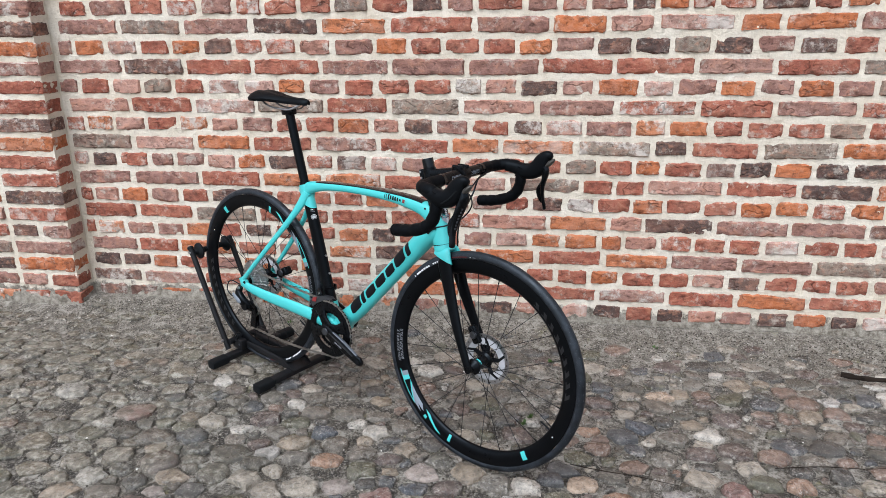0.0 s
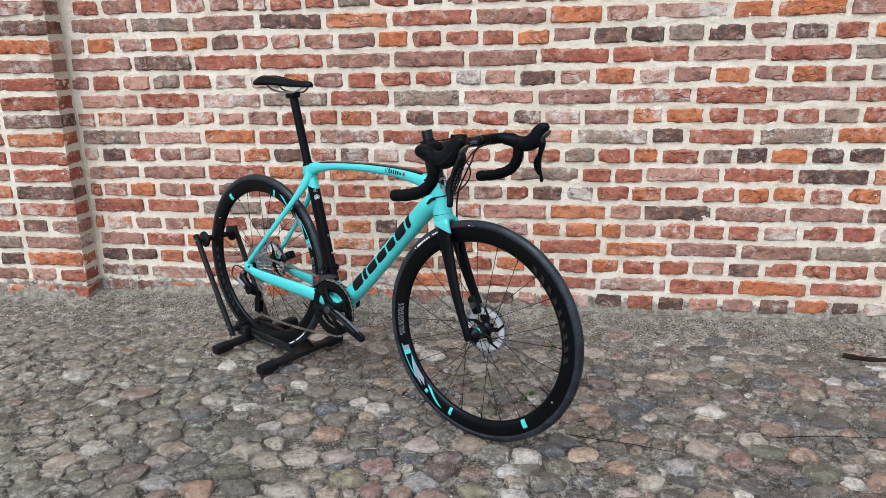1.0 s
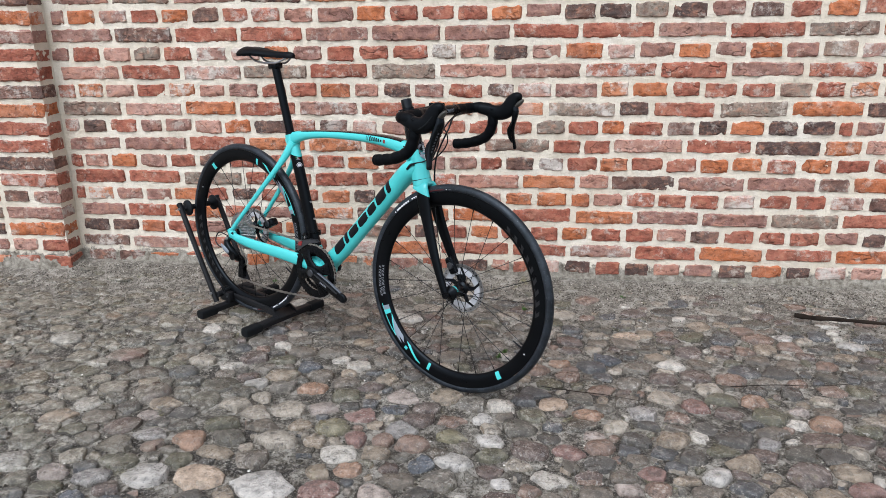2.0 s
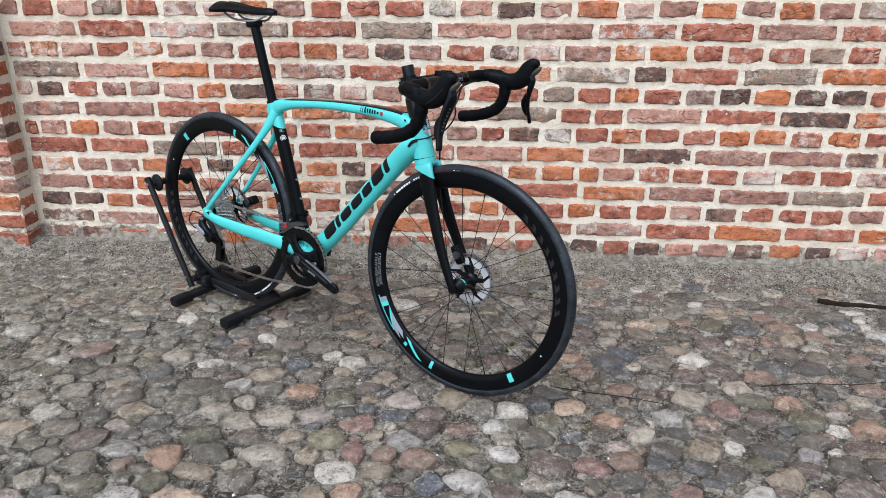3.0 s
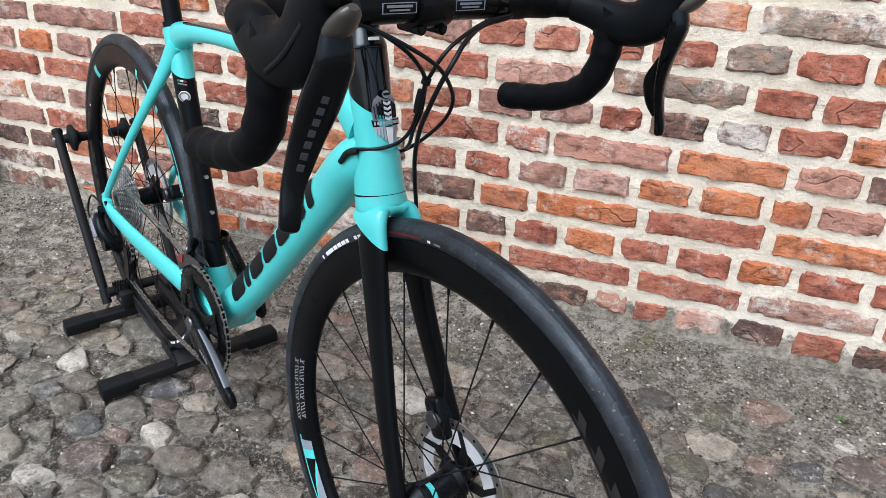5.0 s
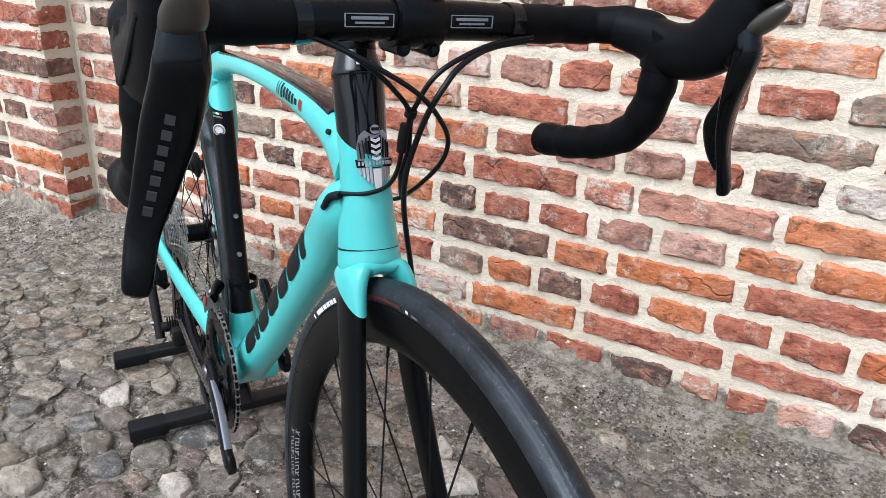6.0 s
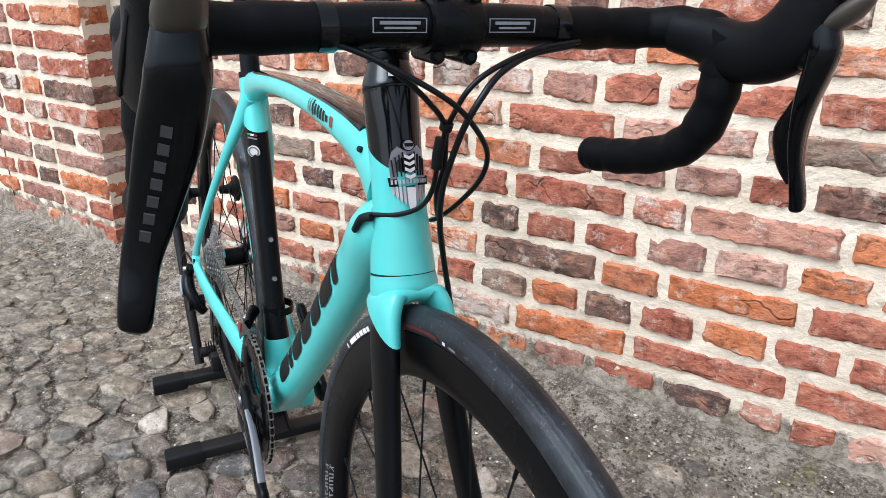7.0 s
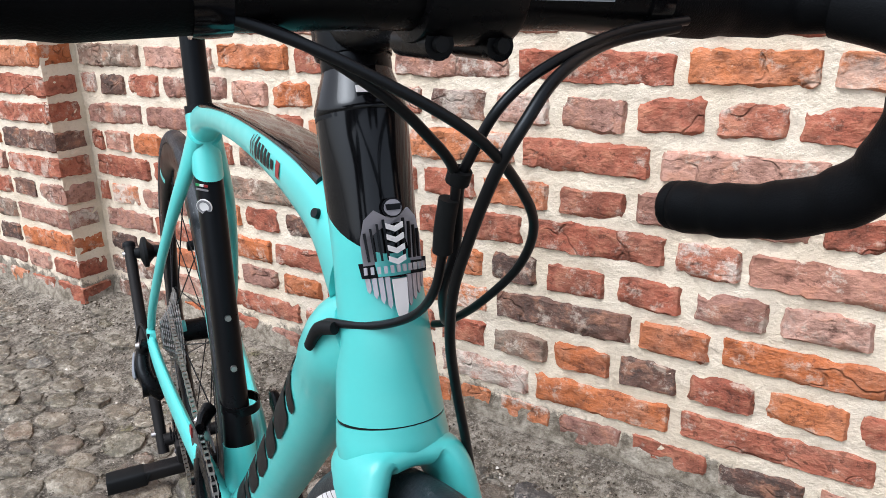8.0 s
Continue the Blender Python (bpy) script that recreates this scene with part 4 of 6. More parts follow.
# brake hoses and shift cables in front of the head tube
HOSES = {
    "cable loop to the left port": ([(0.945, -0.125, 0.5160), (0.954, -0.080, 0.5040), (0.968, -0.0478, 0.4900), (0.975, -0.0110, 0.4695), (0.966, 0.0172, 0.4447), (0.955, 0.0318, 0.4240), (0.940, 0.0344, 0.4010), (0.915, 0.0295, 0.3748), (0.887, 0.0275, 0.3545), (0.872, 0.0270, 0.3470)], 0.0022),
    "cable to the right port": ([(0.943, -0.115, 0.5160), (0.952, -0.072, 0.5020), (0.963, -0.0457, 0.4860), (0.962, -0.0250, 0.4697), (0.953, -0.0061, 0.4492), (0.945, -0.0063, 0.4178), (0.933, -0.0041, 0.3936), (0.916, -0.0058, 0.3754), (0.899, -0.0165, 0.3650), (0.881, -0.0278, 0.3600), (0.862, -0.0325, 0.3540), (0.850, -0.0320, 0.3400)], 0.0022),
    "cable from the left lever": ([(0.950, 0.110, 0.5120), (0.955, 0.0678, 0.5060), (0.966, 0.0259, 0.4935), (0.966, 0.0056, 0.4790), (0.958, -0.0018, 0.4594), (0.951, -0.0030, 0.4449), (0.942, 0.0012, 0.4167), (0.930, 0.0020, 0.3925), (0.914, 0.0110, 0.3720), (0.893, 0.0230, 0.3580)], 0.0022),
    "front brake hose": ([(0.950, 0.105, 0.5090), (0.955, 0.0636, 0.5022), (0.970, 0.0282, 0.4902), (0.976, 0.0095, 0.4728), (0.970, 0.0010, 0.4516), (0.957, -0.0010, 0.4239), (0.943, 0.0002, 0.3958), (0.931, 0.0060, 0.3653), (0.921, 0.0160, 0.3327), (0.914, 0.0270, 0.2957), (0.908, 0.0340, 0.2740)], 0.0026),
}
for key, (pts, r) in HOSES.items():
    bp("cable", tube([(x - 0.011, y + 0.005, z + 0.012) for x, y, z in pts], r, 10, 8), HOSE, bike, "black " + key)
bp("cable_joiner", tube([(0.939, -0.0020, 0.4520), (0.9365, -0.0025, 0.4400), (0.934, -0.0018, 0.4280)], 0.0044, 12, 4), RUBBER, bike, "black rubber cable joiner")
bp("cable_band", tube([(0.943, 0.0005, 0.4645), (0.941, 0.0002, 0.4590)], 0.0050, 12, 3), RUBBER)
bp("cable_port", loft([(0.866, -0.0275, 0.3690, 0.0030, 0.0034), (0.853, -0.0320, 0.3640, 0.0034, 0.0040), (0.842, -0.0345, 0.3500, 0.0026, 0.0034)], 12, 4), RUBBER, head)
# small rubber plug in the side of the top tube
bp("tube_plug", rod((0.818, -0.0175, 0.4160), (0.820, -0.0232, 0.4185), 0.0032, 0.0028, 12), BLACKP, top_tube)
# small black marking on the top tube, as bars
for side in (-1, 1):
    for s, w, h, mat in ((0.660, 0.0022, 0.017, BLACKP), (0.667, 0.0022, 0.019, BLACKP), (0.676, 0.0055, 0.019, BLACKP), (0.685, 0.0055, 0.014, BLACKP), (0.694, 0.0060, 0.015, BLACKP), (0.703, 0.0060, 0.014, BLACKP), (0.712, 0.0060, 0.013, BLACKP), (0.722, 0.0070, 0.008, BLACKP), (0.7360, 0.009, 0.013, REDP)):
        rows = np.array(TOP_TUBE)
        z, half, deep = (float(np.interp(s, rows[:, 0], rows[:, j])) for j in (2, 3, 4))
        bm = bmesh.new()
        line = []
        for x in (s - w / 2, s + w / 2):
            for v in np.linspace(-0.3, 0.3 + 0.0, 4):
                up = 0.0035 + v * h * 1.4
                out = half * (1 - min(0.97, abs(up) / deep) ** 2.6) ** (1 / 2.6) + 0.0007
                drop = float(np.interp(x, rows[:, 0], rows[:, 2])) - z
                line.append(bm.verts.new((x, side * out, z + up + drop)))
        for k in range(3):
            bm.faces.new((line[k], line[k + 1], line[k + 5], line[k + 4]))
        bmesh.ops.recalc_face_normals(bm, faces=bm.faces)
        bp("marking_bar", bm, mat, top_tube)

# ---- wheels ----
RIM = [(0.3190, -0.0100), (0.3195, -0.0126), (0.3060, -0.0132), (0.2950, -0.0128), (0.2840, -0.0098), (0.2765, -0.0045), (0.2750, 0.0), (0.2765, 0.0045), (0.2840, 0.0098), (0.2950, 0.0128), (0.3060, 0.0132), (0.3195, 0.0126), (0.3190, 0.0100)]


def tyre_profile():
    rows = []
    for k in range(49):
        at = -118 + 236 * k / 48
        a = radians(at)
        dip = 0.0004 if any(abs(abs(at) - g) < 2.5 for g in (25, 45)) else 0.0
        rows.append((RADIUS - 0.0140 + (0.0140 - dip) * math.cos(a) * (1.0 if math.cos(a) > 0 else 0.95), (0.0143 - dip) * math.sin(a)))
    return rows


def arc_patch(r0, r1, a0, a1, y, side, rise=0.0006, slant=0.0):
    """A thin printed patch on the flank of a rim or tyre, from one angle to another."""
    bm = bmesh.new()
    steps = max(2, int(abs(a1 - a0) / 2))
    rows = []
    for i in range(6):
        u = i / 5
        r = r0 + (r1 - r0) * u
        row = []
        for k in range(steps + 1):
            b = radians(a0 + (a1 - a0) * k / steps + slant * u)
            row.append(bm.verts.new((r * math.cos(b), side * (y(r) + rise), r * math.sin(b))))
        rows.append(row)
    for lo, hi in zip(rows, rows[1:]):
        for k in range(steps):
            bm.faces.new((lo[k], lo[k + 1], hi[k + 1], hi[k]))
    bmesh.ops.recalc_face_normals(bm, faces=bm.faces)
    return bm


def rim_flank(r):
    rs = [0.2750, 0.2765, 0.2840, 0.2950, 0.3060, 0.3195]
    return float(np.interp(r, rs, [0.0, 0.0045, 0.0098, 0.0128, 0.0132, 0.0126]))


def tyre_flank(r):
    c = max(-1.0, min(1.0, (r - (RADIUS - 0.0140)) / 0.0140))
    return 0.0143 * math.sqrt(max(0.0, 1 - c * c))


def wheel(centre_s, centre_z, spin, drive):
    """A deep-rim disc-brake wheel as a part of the bicycle; spin turns its prints to where they stand."""
    place = Matrix.Translation((centre_s + SHIFT_S, 0, AXLE + centre_z + SHIFT_Z))
    hub_profile = [(0.0, -0.050), (0.0105, -0.050), (0.0150, -0.044), (0.0185, -0.040), (0.0240, -0.034), (0.0240, -0.031), (0.0195, -0.024), (0.0185, 0.0), (0.0195, 0.020), (0.026, 0.026), (0.026, 0.030), (0.019, 0.034), (0.0135, 0.044), (0.0115, 0.050), (0.0, 0.050)]
    body = part("rear_wheel" if drive else "front_wheel", turned(RIM, sides=120, closed=True), CARBON, bike, "black deep carbon wheel rim")
    body.matrix_local = place
    tyre = part("tyre", turned(tyre_profile(), sides=128), TYRE, body, "black road tyre with smooth tread")
    hub = part("hub", turned(hub_profile, sides=32), SATIN, body, "black hub")
    for a0 in (20, 200):
        part("hub_mark", turned([(0.0180, -0.020), (0.0199, -0.020), (0.0195, -0.013), (0.0178, -0.013)], sides=8, start=a0, end=a0 + 70, closed=True), CELESTE, hub)
    # spokes, crossed, with nipples at the rim
    for k in range(24):
        side = -1 if k % 2 else 1
        a = radians(15 * k + 4)
        b = a + radians(64 if (k // 2) % 2 else -64)
        flange = 0.0325 if side < 0 else 0.0280
        p0 = (0.0235 * math.cos(b), side * flange, 0.0235 * math.sin(b))
        p1 = (0.2775 * math.cos(a), side * 0.0015, 0.2775 * math.sin(a))
        part("spoke", rod(p0, p1, 0.00105, 0.00105, 6), BLACKP, body)
        d = (Vector(p1) - Vector(p0)).normalized()
        part("nipple", rod(Vector(p1) - d * 0.013, Vector(p1) + d * 0.002, 0.0017, 0.0020, 6), CARBON, body)
    part("valve", rod((0.276 * math.cos(radians(-28)), 0, 0.276 * math.sin(radians(-28))), (0.243 * math.cos(radians(-28)), 0, 0.243 * math.sin(radians(-28))), 0.0031, 0.0022, 8), BLACKP, body)
    for side in (-1, 1):
        def stick(name, r0, r1, a0, a1, mat, slant=0.0, flank=rim_flank):
            part(name, arc_patch(r0, r1, a0 + spin, a1 + spin, flank, side, 0.0007, slant), mat, body)

        # turquoise prints
        stick("rim_mark", 0.282, 0.307, -55.0, -51.8, CELESTE)
        stick("rim_mark", 0.283, 0.308, -108.4, -106.4, CELESTE)
        stick("rim_mark", 0.2960, 0.308, -128.6, -126.4, CELESTE)
        stick("rim_mark", 0.283, 0.308, -130.4, -126.2, CELESTE, 13.0)
        stick("rim_panel", 0.283, 0.306, -158.6, -155.6, PANEL)
        stick("rim_mark", 0.283, 0.306, -155.6, -152.8, CELESTE)
        stick("rim_mark", 0.3048, 0.308, -160.0, -138.0, CELESTE)
        stick("rim_mark", 0.283, 0.3048, -152.4, -149.8, CELESTE, 12.5)
        stick("rim_panel", 0.283, 0.3048, -149.8, -142.5, PANEL, 11.0)
        stick("rim_panel", 0.283, 0.295, -142.5, -134.5, PANEL, 4.0)
        stick("rim_dot", 0.295, 0.299, -28.8, -28.0, WHITE)
        for r0, r1, lead in ((0.2855, 0.2935, 0.0), (0.2965, 0.3050, 1.0)):
            for k in range(10):
                a0 = -186.5 + 2.1 * k + lead
                stick("rim_writing", r0, r1, a0, a0 + 0.34, PRINT, 1.0)
                stick("rim_writing", r0, r1, a0 + 1.15, a0 + 1.49, PRINT, 1.0 if k % 3 else -0.6)
                low = r0 if k % 2 else r1 - 0.0012
                stick("rim_writing", low, low + 0.0012, a0, a0 + 1.4, PRINT, 0.2)
        for k in range(9):
            stick("rim_writing", 0.287, 0.3015, -4.0 + 6.6 * k, -1.4 + 6.6 * k, FAINT, 2.5)
            stick("rim_writing", 0.287, 0.2905, -2.0 + 6.6 * k, 0.6 + 6.6 * k, FAINT, 0.5)
        # tyre label, as bars
        for k, w in enumerate((0.6, 2.2, 1.6, 1.6, 1.6, 1.6, 1.2)):
            stick("tyre_writing", 0.3215, 0.3265, 137.0 - 1.9 * k - w, 137.0 - 1.9 * k, WHITE, 0.0, tyre_flank)
        for k in range(4):
            stick("tyre_writing", 0.3220, 0.3265, 122.0 - 1.5 * k - 1.1, 122.0 - 1.5 * k, WHITE, 0.0, tyre_flank)
        stick("tyre_stripe", 0.3238, 0.3272, 99.0, 110.0, TYRERED, 0.0, tyre_flank)
        stick("tyre_writing", 0.3238, 0.3268, 96.6, 97.4, WHITE, 0.0, tyre_flank)
        stick("tyre_writing", 0.3240, 0.3262, 93.8, 95.6, PRINT, 0.0, tyre_flank)
    # brake rotor on the left side: steel ring, cooling fins, dark carrier
    rotor = part("brake_rotor", turned([(0.0665, 0.0355), (0.0800, 0.0355), (0.0800, 0.0375), (0.0665, 0.0375)], sides=96, closed=True), STEEL, body, "steel brake rotor with silver cooling fins")
    part("cooling_ring", turned([(0.046, 0.0360), (0.0668, 0.0358), (0.0668, 0.0372), (0.046, 0.0370)], sides=64, closed=True), FIN, rotor, "pale aluminium cooling fins")
    for k in range(5):
        a = 72 * k + 10
        arm = [(0.018 * math.cos(radians(a - 26)), 0.018 * math.sin(radians(a - 26))), (0.044 * math.cos(radians(a - 8)), 0.044 * math.sin(radians(a - 8))), (0.069 * math.cos(radians(a + 10)), 0.069 * math.sin(radians(a + 10))), (0.070 * math.cos(radians(a + 17)), 0.070 * math.sin(radians(a + 17))), (0.048 * math.cos(radians(a + 8)), 0.048 * math.sin(radians(a + 8))), (0.020 * math.cos(radians(a + 22)), 0.020 * math.sin(radians(a + 22)))]
        part("rotor_arm", plate(arm, 0.0030, 0.0365), BLACKP, rotor)
    part("rotor_carrier", turned([(0.010, 0.0335), (0.021, 0.0345), (0.021, 0.0395), (0.010, 0.0410)], sides=32, closed=True), SATIN, rotor)
    for k in range(24):
        a = radians(15 * k)
        part("rotor_hole", turned([(0.0, -0.0012), (0.0022, -0.0012), (0.0022, 0.0012), (0.0, 0.0012)], (0.0735 * math.cos(a), 0.0365, 0.0735 * math.sin(a)), 8), BLACKP, rotor)
    return body


front_wheel = wheel(FRONT_S, FRONT_Z, 0.0, False)
rear_wheel = wheel(0.006, 0.005, 180.3, True)

# the fork, wheel and handlebar are turned a little to the left, the bar sits a little askew in its clamp
HINGE = Matrix.Translation((P0[0] + SHIFT_S, 0, P0[2] + AXLE + SHIFT_Z))
STEER = HINGE @ Matrix.Rotation(radians(2.0), 4, Vector(HEADDIR)) @ HINGE.inverted()
CLAMP = Matrix.Translation((BARC[0] + SHIFT_S, 0, BARC[2] + AXLE + SHIFT_Z))
ROLL = CLAMP @ Matrix.Rotation(radians(1.8), 4, "X") @ CLAMP.inverted()

# ---- brake calipers ----
for s, z, turn, name in ((0.979, 0.048, 62, "front"), (0.094, 0.038, -28, "rear")):
    caliper = bp("brake_caliper", block((0.058, 0.034, 0.030), pose(s, 0.040, z, 0, turn, 0), 0.008, 3), SATIN, None, "black hydraulic " + name + " brake caliper")
    bp("caliper_piston", turned([(0.0, -0.019), (0.010, -0.019), (0.012, -0.016), (0.012, 0.016), (0.010, 0.019), (0.0, 0.019)], (s, 0.038, z), 20), GREYM, caliper)
    for d in (-0.018, 0.018):
        m = pose(s, 0.056, z, 0, turn, 0) @ Matrix.Translation((d, 0, 0))
        bp("caliper_bolt", rod(m.translation - Vector((0, 0.004, 0)), m.translation + Vector((0, 0.004, 0)), 0.0040, 0.0036, 10), STEEL, caliper)

for ob in bike.children:
    if ob.name.split(".")[0] in ("fork_crown", "front_wheel", "stem", "steerer_stub", "handlebar", "shift_lever") or ob.name == "brake_caliper":
        ob.matrix_basis = STEER @ (ROLL if ob.name.split(".")[0] in ("handlebar", "shift_lever") else Matrix()) @ ob.matrix_basis

# ---- drive train ----


def sprocket(teeth, r_out, r_in, y, thick):
    """A toothed ring."""
    bm = bmesh.new()
    n = teeth * 4
    rings = []
    for yy in (y - thick / 2, y + thick / 2):
        outer, inner = [], []
        for k in range(n):
            a = 2 * math.pi * k / n
            r = r_out if k % 4 in (0, 1) else r_out - 0.0042
            outer.append(bm.verts.new((r * math.cos(a), yy, r * math.sin(a))))
            inner.append(bm.verts.new((r_in * math.cos(a), yy, r_in * math.sin(a))))
        rings.append((outer, inner))
    (o0, i0), (o1, i1) = rings
    for k in range(n):
        j = (k + 1) % n
        bm.faces.new((o0[k], o0[j], i0[j], i0[k]))
        bm.faces.new((o1[k], i1[k], i1[j], o1[j]))
        bm.faces.new((o0[k], o1[k], o1[j], o0[j]))
        bm.faces.new((i0[k], i0[j], i1[j], i1[k]))
    bmesh.ops.recalc_face_normals(bm, faces=bm.faces)
    return bm


def shifted(bm, x, z):
    bmesh.ops.translate(bm, vec=(x, 0, z), verts=bm.verts)
    return bm


RING_Y = -0.0455
big_ring = bp("chainring", shifted(sprocket(50, 0.1040, 0.0780, RING_Y, 0.0035), *BB), SATIN, None, "dark grey outer chainring")
bp("chainring", shifted(sprocket(34, 0.0710, 0.0560, RING_Y + 0.0075, 0.0030), *BB), SATIN, None, "dark grey inner chainring")
bp("ring_cover", shifted(turned([(0.0690, RING_Y - 0.0055), (0.0800, RING_Y - 0.0068), (0.0955, RING_Y - 0.0040), (0.0965, RING_Y - 0.0015), (0.0690, RING_Y - 0.0015)], sides=72, closed=True), *BB), SATIN, big_ring)
ARM = -19.2
for k in (ARM + 38, ARM - 38, ARM + 142, ARM - 142):
    c, s = math.cos(radians(k)), math.sin(radians(k))
    spider = loft([(BB[0] + 0.012 * c, RING_Y - 0.006, BB[1] + 0.012 * s, 0.0075, 0.022), (BB[0] + 0.045 * c, RING_Y - 0.0075, BB[1] + 0.045 * s, 0.0070, 0.0165), (BB[0] + 0.082 * c, RING_Y - 0.005, BB[1] + 0.082 * s, 0.0045, 0.0260)], 14, 5, 2.6)
    bp("spider_arm", spider, SATIN, big_ring)
    bp("ring_bolt", turned([(0.0, -0.003), (0.0045, -0.003), (0.0045, 0.001), (0.0, 0.001)], (BB[0] + 0.056 * c, RING_Y - 0.0135, BB[1] + 0.056 * s), 12), SATIN, big_ring)
for side, turn in ((-1, 0.0), (1, 180.0)):
    c, s = math.cos(radians(ARM + turn)), math.sin(radians(ARM + turn))
    y0, y1 = (RING_Y - 0.0165, -0.0745) if side < 0 else (0.058, 0.0745)
    crank = bp("crank_arm", loft([(BB[0] - 0.024 * c, y0, BB[1] - 0.024 * s, 0.006, 0.012), (BB[0] - 0.010 * c, y0, BB[1] - 0.010 * s, 0.0085, 0.0205), (BB[0] + 0.02 * c, y0, BB[1] + 0.02 * s, 0.0095, 0.0215), (BB[0] + 0.08 * c, (y0 + y1) / 2, BB[1] + 0.08 * s, 0.0085, 0.0190), (BB[0] + 0.155 * c, y1, BB[1] + 0.155 * s, 0.0075, 0.0160), (BB[0] + 0.176 * c, y1, BB[1] + 0.176 * s, 0.0072, 0.0160), (BB[0] + 0.188 * c, y1, BB[1] + 0.188 * s, 0.0060, 0.0080)], 18, 7, 3.2), SATIN, None, "dark grey crank arm with no pedal")
    eye = (BB[0] + 0.1725 * c, y1 + side * 0.0068, BB[1] + 0.1725 * s)
    bp("pedal_hole", turned([(0.0, -0.001), (0.0075, -0.001), (0.0075, 0.0012), (0.0, 0.0012)], eye, 16), BLACKP, crank)
    bp("crank_ridge", loft([(BB[0] + 0.02 * c, y0 + side * 0.0095, BB[1] + 0.02 * s + 0.006, 0.0012, 0.0022), (BB[0] + 0.08 * c, (y0 + y1) / 2 + side * 0.0085, BB[1] + 0.08 * s + 0.007, 0.0012, 0.0040), (BB[0] + 0.150 * c, y1 + side * 0.0072, BB[1] + 0.150 * s + 0.006, 0.0012, 0.0030)], 10, 5), FAINT, crank)
    # added strip: sky reflection on the glossy black arm, put into colour
    bp("crank_face", loft([(BB[0] + 0.040 * c, (y0 + y1) / 2 - side * 0.001, BB[1] + 0.040 * s + 0.0205, 0.0050, 0.0016), (BB[0] + 0.09 * c, (y0 + y1) / 2, BB[1] + 0.09 * s + 0.0190, 0.0056, 0.0016), (BB[0] + 0.165 * c, y1, BB[1] + 0.165 * s + 0.0158, 0.0056, 0.0016)], 12, 5), SHEEN, crank, "pale strip painting the sky's reflection on the upper edge") if side < 0 else None
    for k in range(7):
        d = 0.058 + 0.0072 * k
        bp("crank_writing", block((0.005, 0.0008, 0.006), pose(BB[0] + d * c - 0.004 * s, (y0 + y1) / 2 + side * (0.0089 + 0.0), BB[1] + d * s - 0.004, 0, -ARM, 0), 0.0), PRINT, crank)
bp("bearing_cap", turned([(0.0, -0.003), (0.012, -0.003), (0.0135, 0.0), (0.0, 0.0)], (BB[0], RING_Y - 0.0255, BB[1]), 24), GREYM)

for k in range(11):
    r = 0.0235 + 0.0033 * k + 0.0009 * k * max(0, k - 5) * 0.4
    part("cassette", sprocket(12 + 2 * k, r + 0.0022, max(0.014, r - 0.013), -0.0515 + 0.00265 * k, 0.0016), COG if k % 3 else STEEL, rear_wheel, "steel cassette sprocket")

# chain: rollers and side plates along its run
JOCKEY_A, JOCKEY_B = (0.012, -0.112), (0.003, -0.170)
CHAIN_Y = -0.0455


def chain_run():
    pts = []
    for a in np.linspace(100, -95, 40):
        pts.append((BB[0] + 0.1005 * math.cos(radians(a)), CHAIN_Y, BB[1] + 0.1005 * math.sin(radians(a))))
    end = pts[-1]
    for u in np.linspace(0.03, 1, 40):
        pts.append((end[0] + (JOCKEY_B[0] - end[0]) * u, CHAIN_Y + 0.006 * u, end[2] + (JOCKEY_B[1] - 0.021 - end[2]) * u - 0.012 * math.sin(math.pi * u)))
    for a in np.linspace(270, 100, 8)[1:]:
        pts.append((JOCKEY_B[0] + 0.021 * math.cos(radians(a)), CHAIN_Y + 0.006, JOCKEY_B[1] + 0.021 * math.sin(radians(a))))
    for a in np.linspace(-60, 80, 8):
        pts.append((JOCKEY_A[0] + 0.021 * math.cos(radians(a)), CHAIN_Y + 0.006, JOCKEY_A[1] + 0.021 * math.sin(radians(a))))
    for a in np.linspace(250, 80, 14):
        pts.append((0.043 * math.cos(radians(a)), CHAIN_Y + 0.008, 0.043 * math.sin(radians(a))))
    a, b = pts[-1], pts[0]
    for u in np.linspace(0.03, 0.98, 34):
        pts.append(tuple(a[j] + (b[j] - a[j]) * u for j in range(3)))
    return [np.array(p) for p in pts]


run = chain_run()
run.append(run[0])
lengths = np.concatenate([[0], np.cumsum([np.linalg.norm(b - a) for a, b in zip(run, run[1:])])])
count = int(lengths[-1] / 0.0127)
chain_bm = bmesh.new()
for k in range(count):
    s0, s1 = lengths[-1] * k / count, lengths[-1] * (k + 1) / count
    p0 = np.array([np.interp(s0, lengths, [p[j] for p in run]) for j in range(3)])
    p1 = np.array([np.interp(s1, lengths, [p[j] for p in run]) for j in range(3)])
    d = p1 - p0
    angle = math.degrees(math.atan2(d[2], d[0]))
    mid = (p0 + p1) / 2
    wide = 0.0029 if k % 2 else 0.0021
    for side in (-1, 1):
        block((np.linalg.norm(d) * (1.05 if k % 2 else 0.72), 0.0009, 0.0066 if k % 2 else 0.0046), pose(mid[0], mid[1] + side * wide, mid[2], 0, -angle, 0), 0.0, bm=chain_bm)
    rod(p0 + np.array([0, -0.0034, 0]), p0 + np.array([0, 0.0034, 0]), 0.0028, sides=6, bm=chain_bm)
bp("chain", chain_bm, CHAIN, None, "steel roller chain")

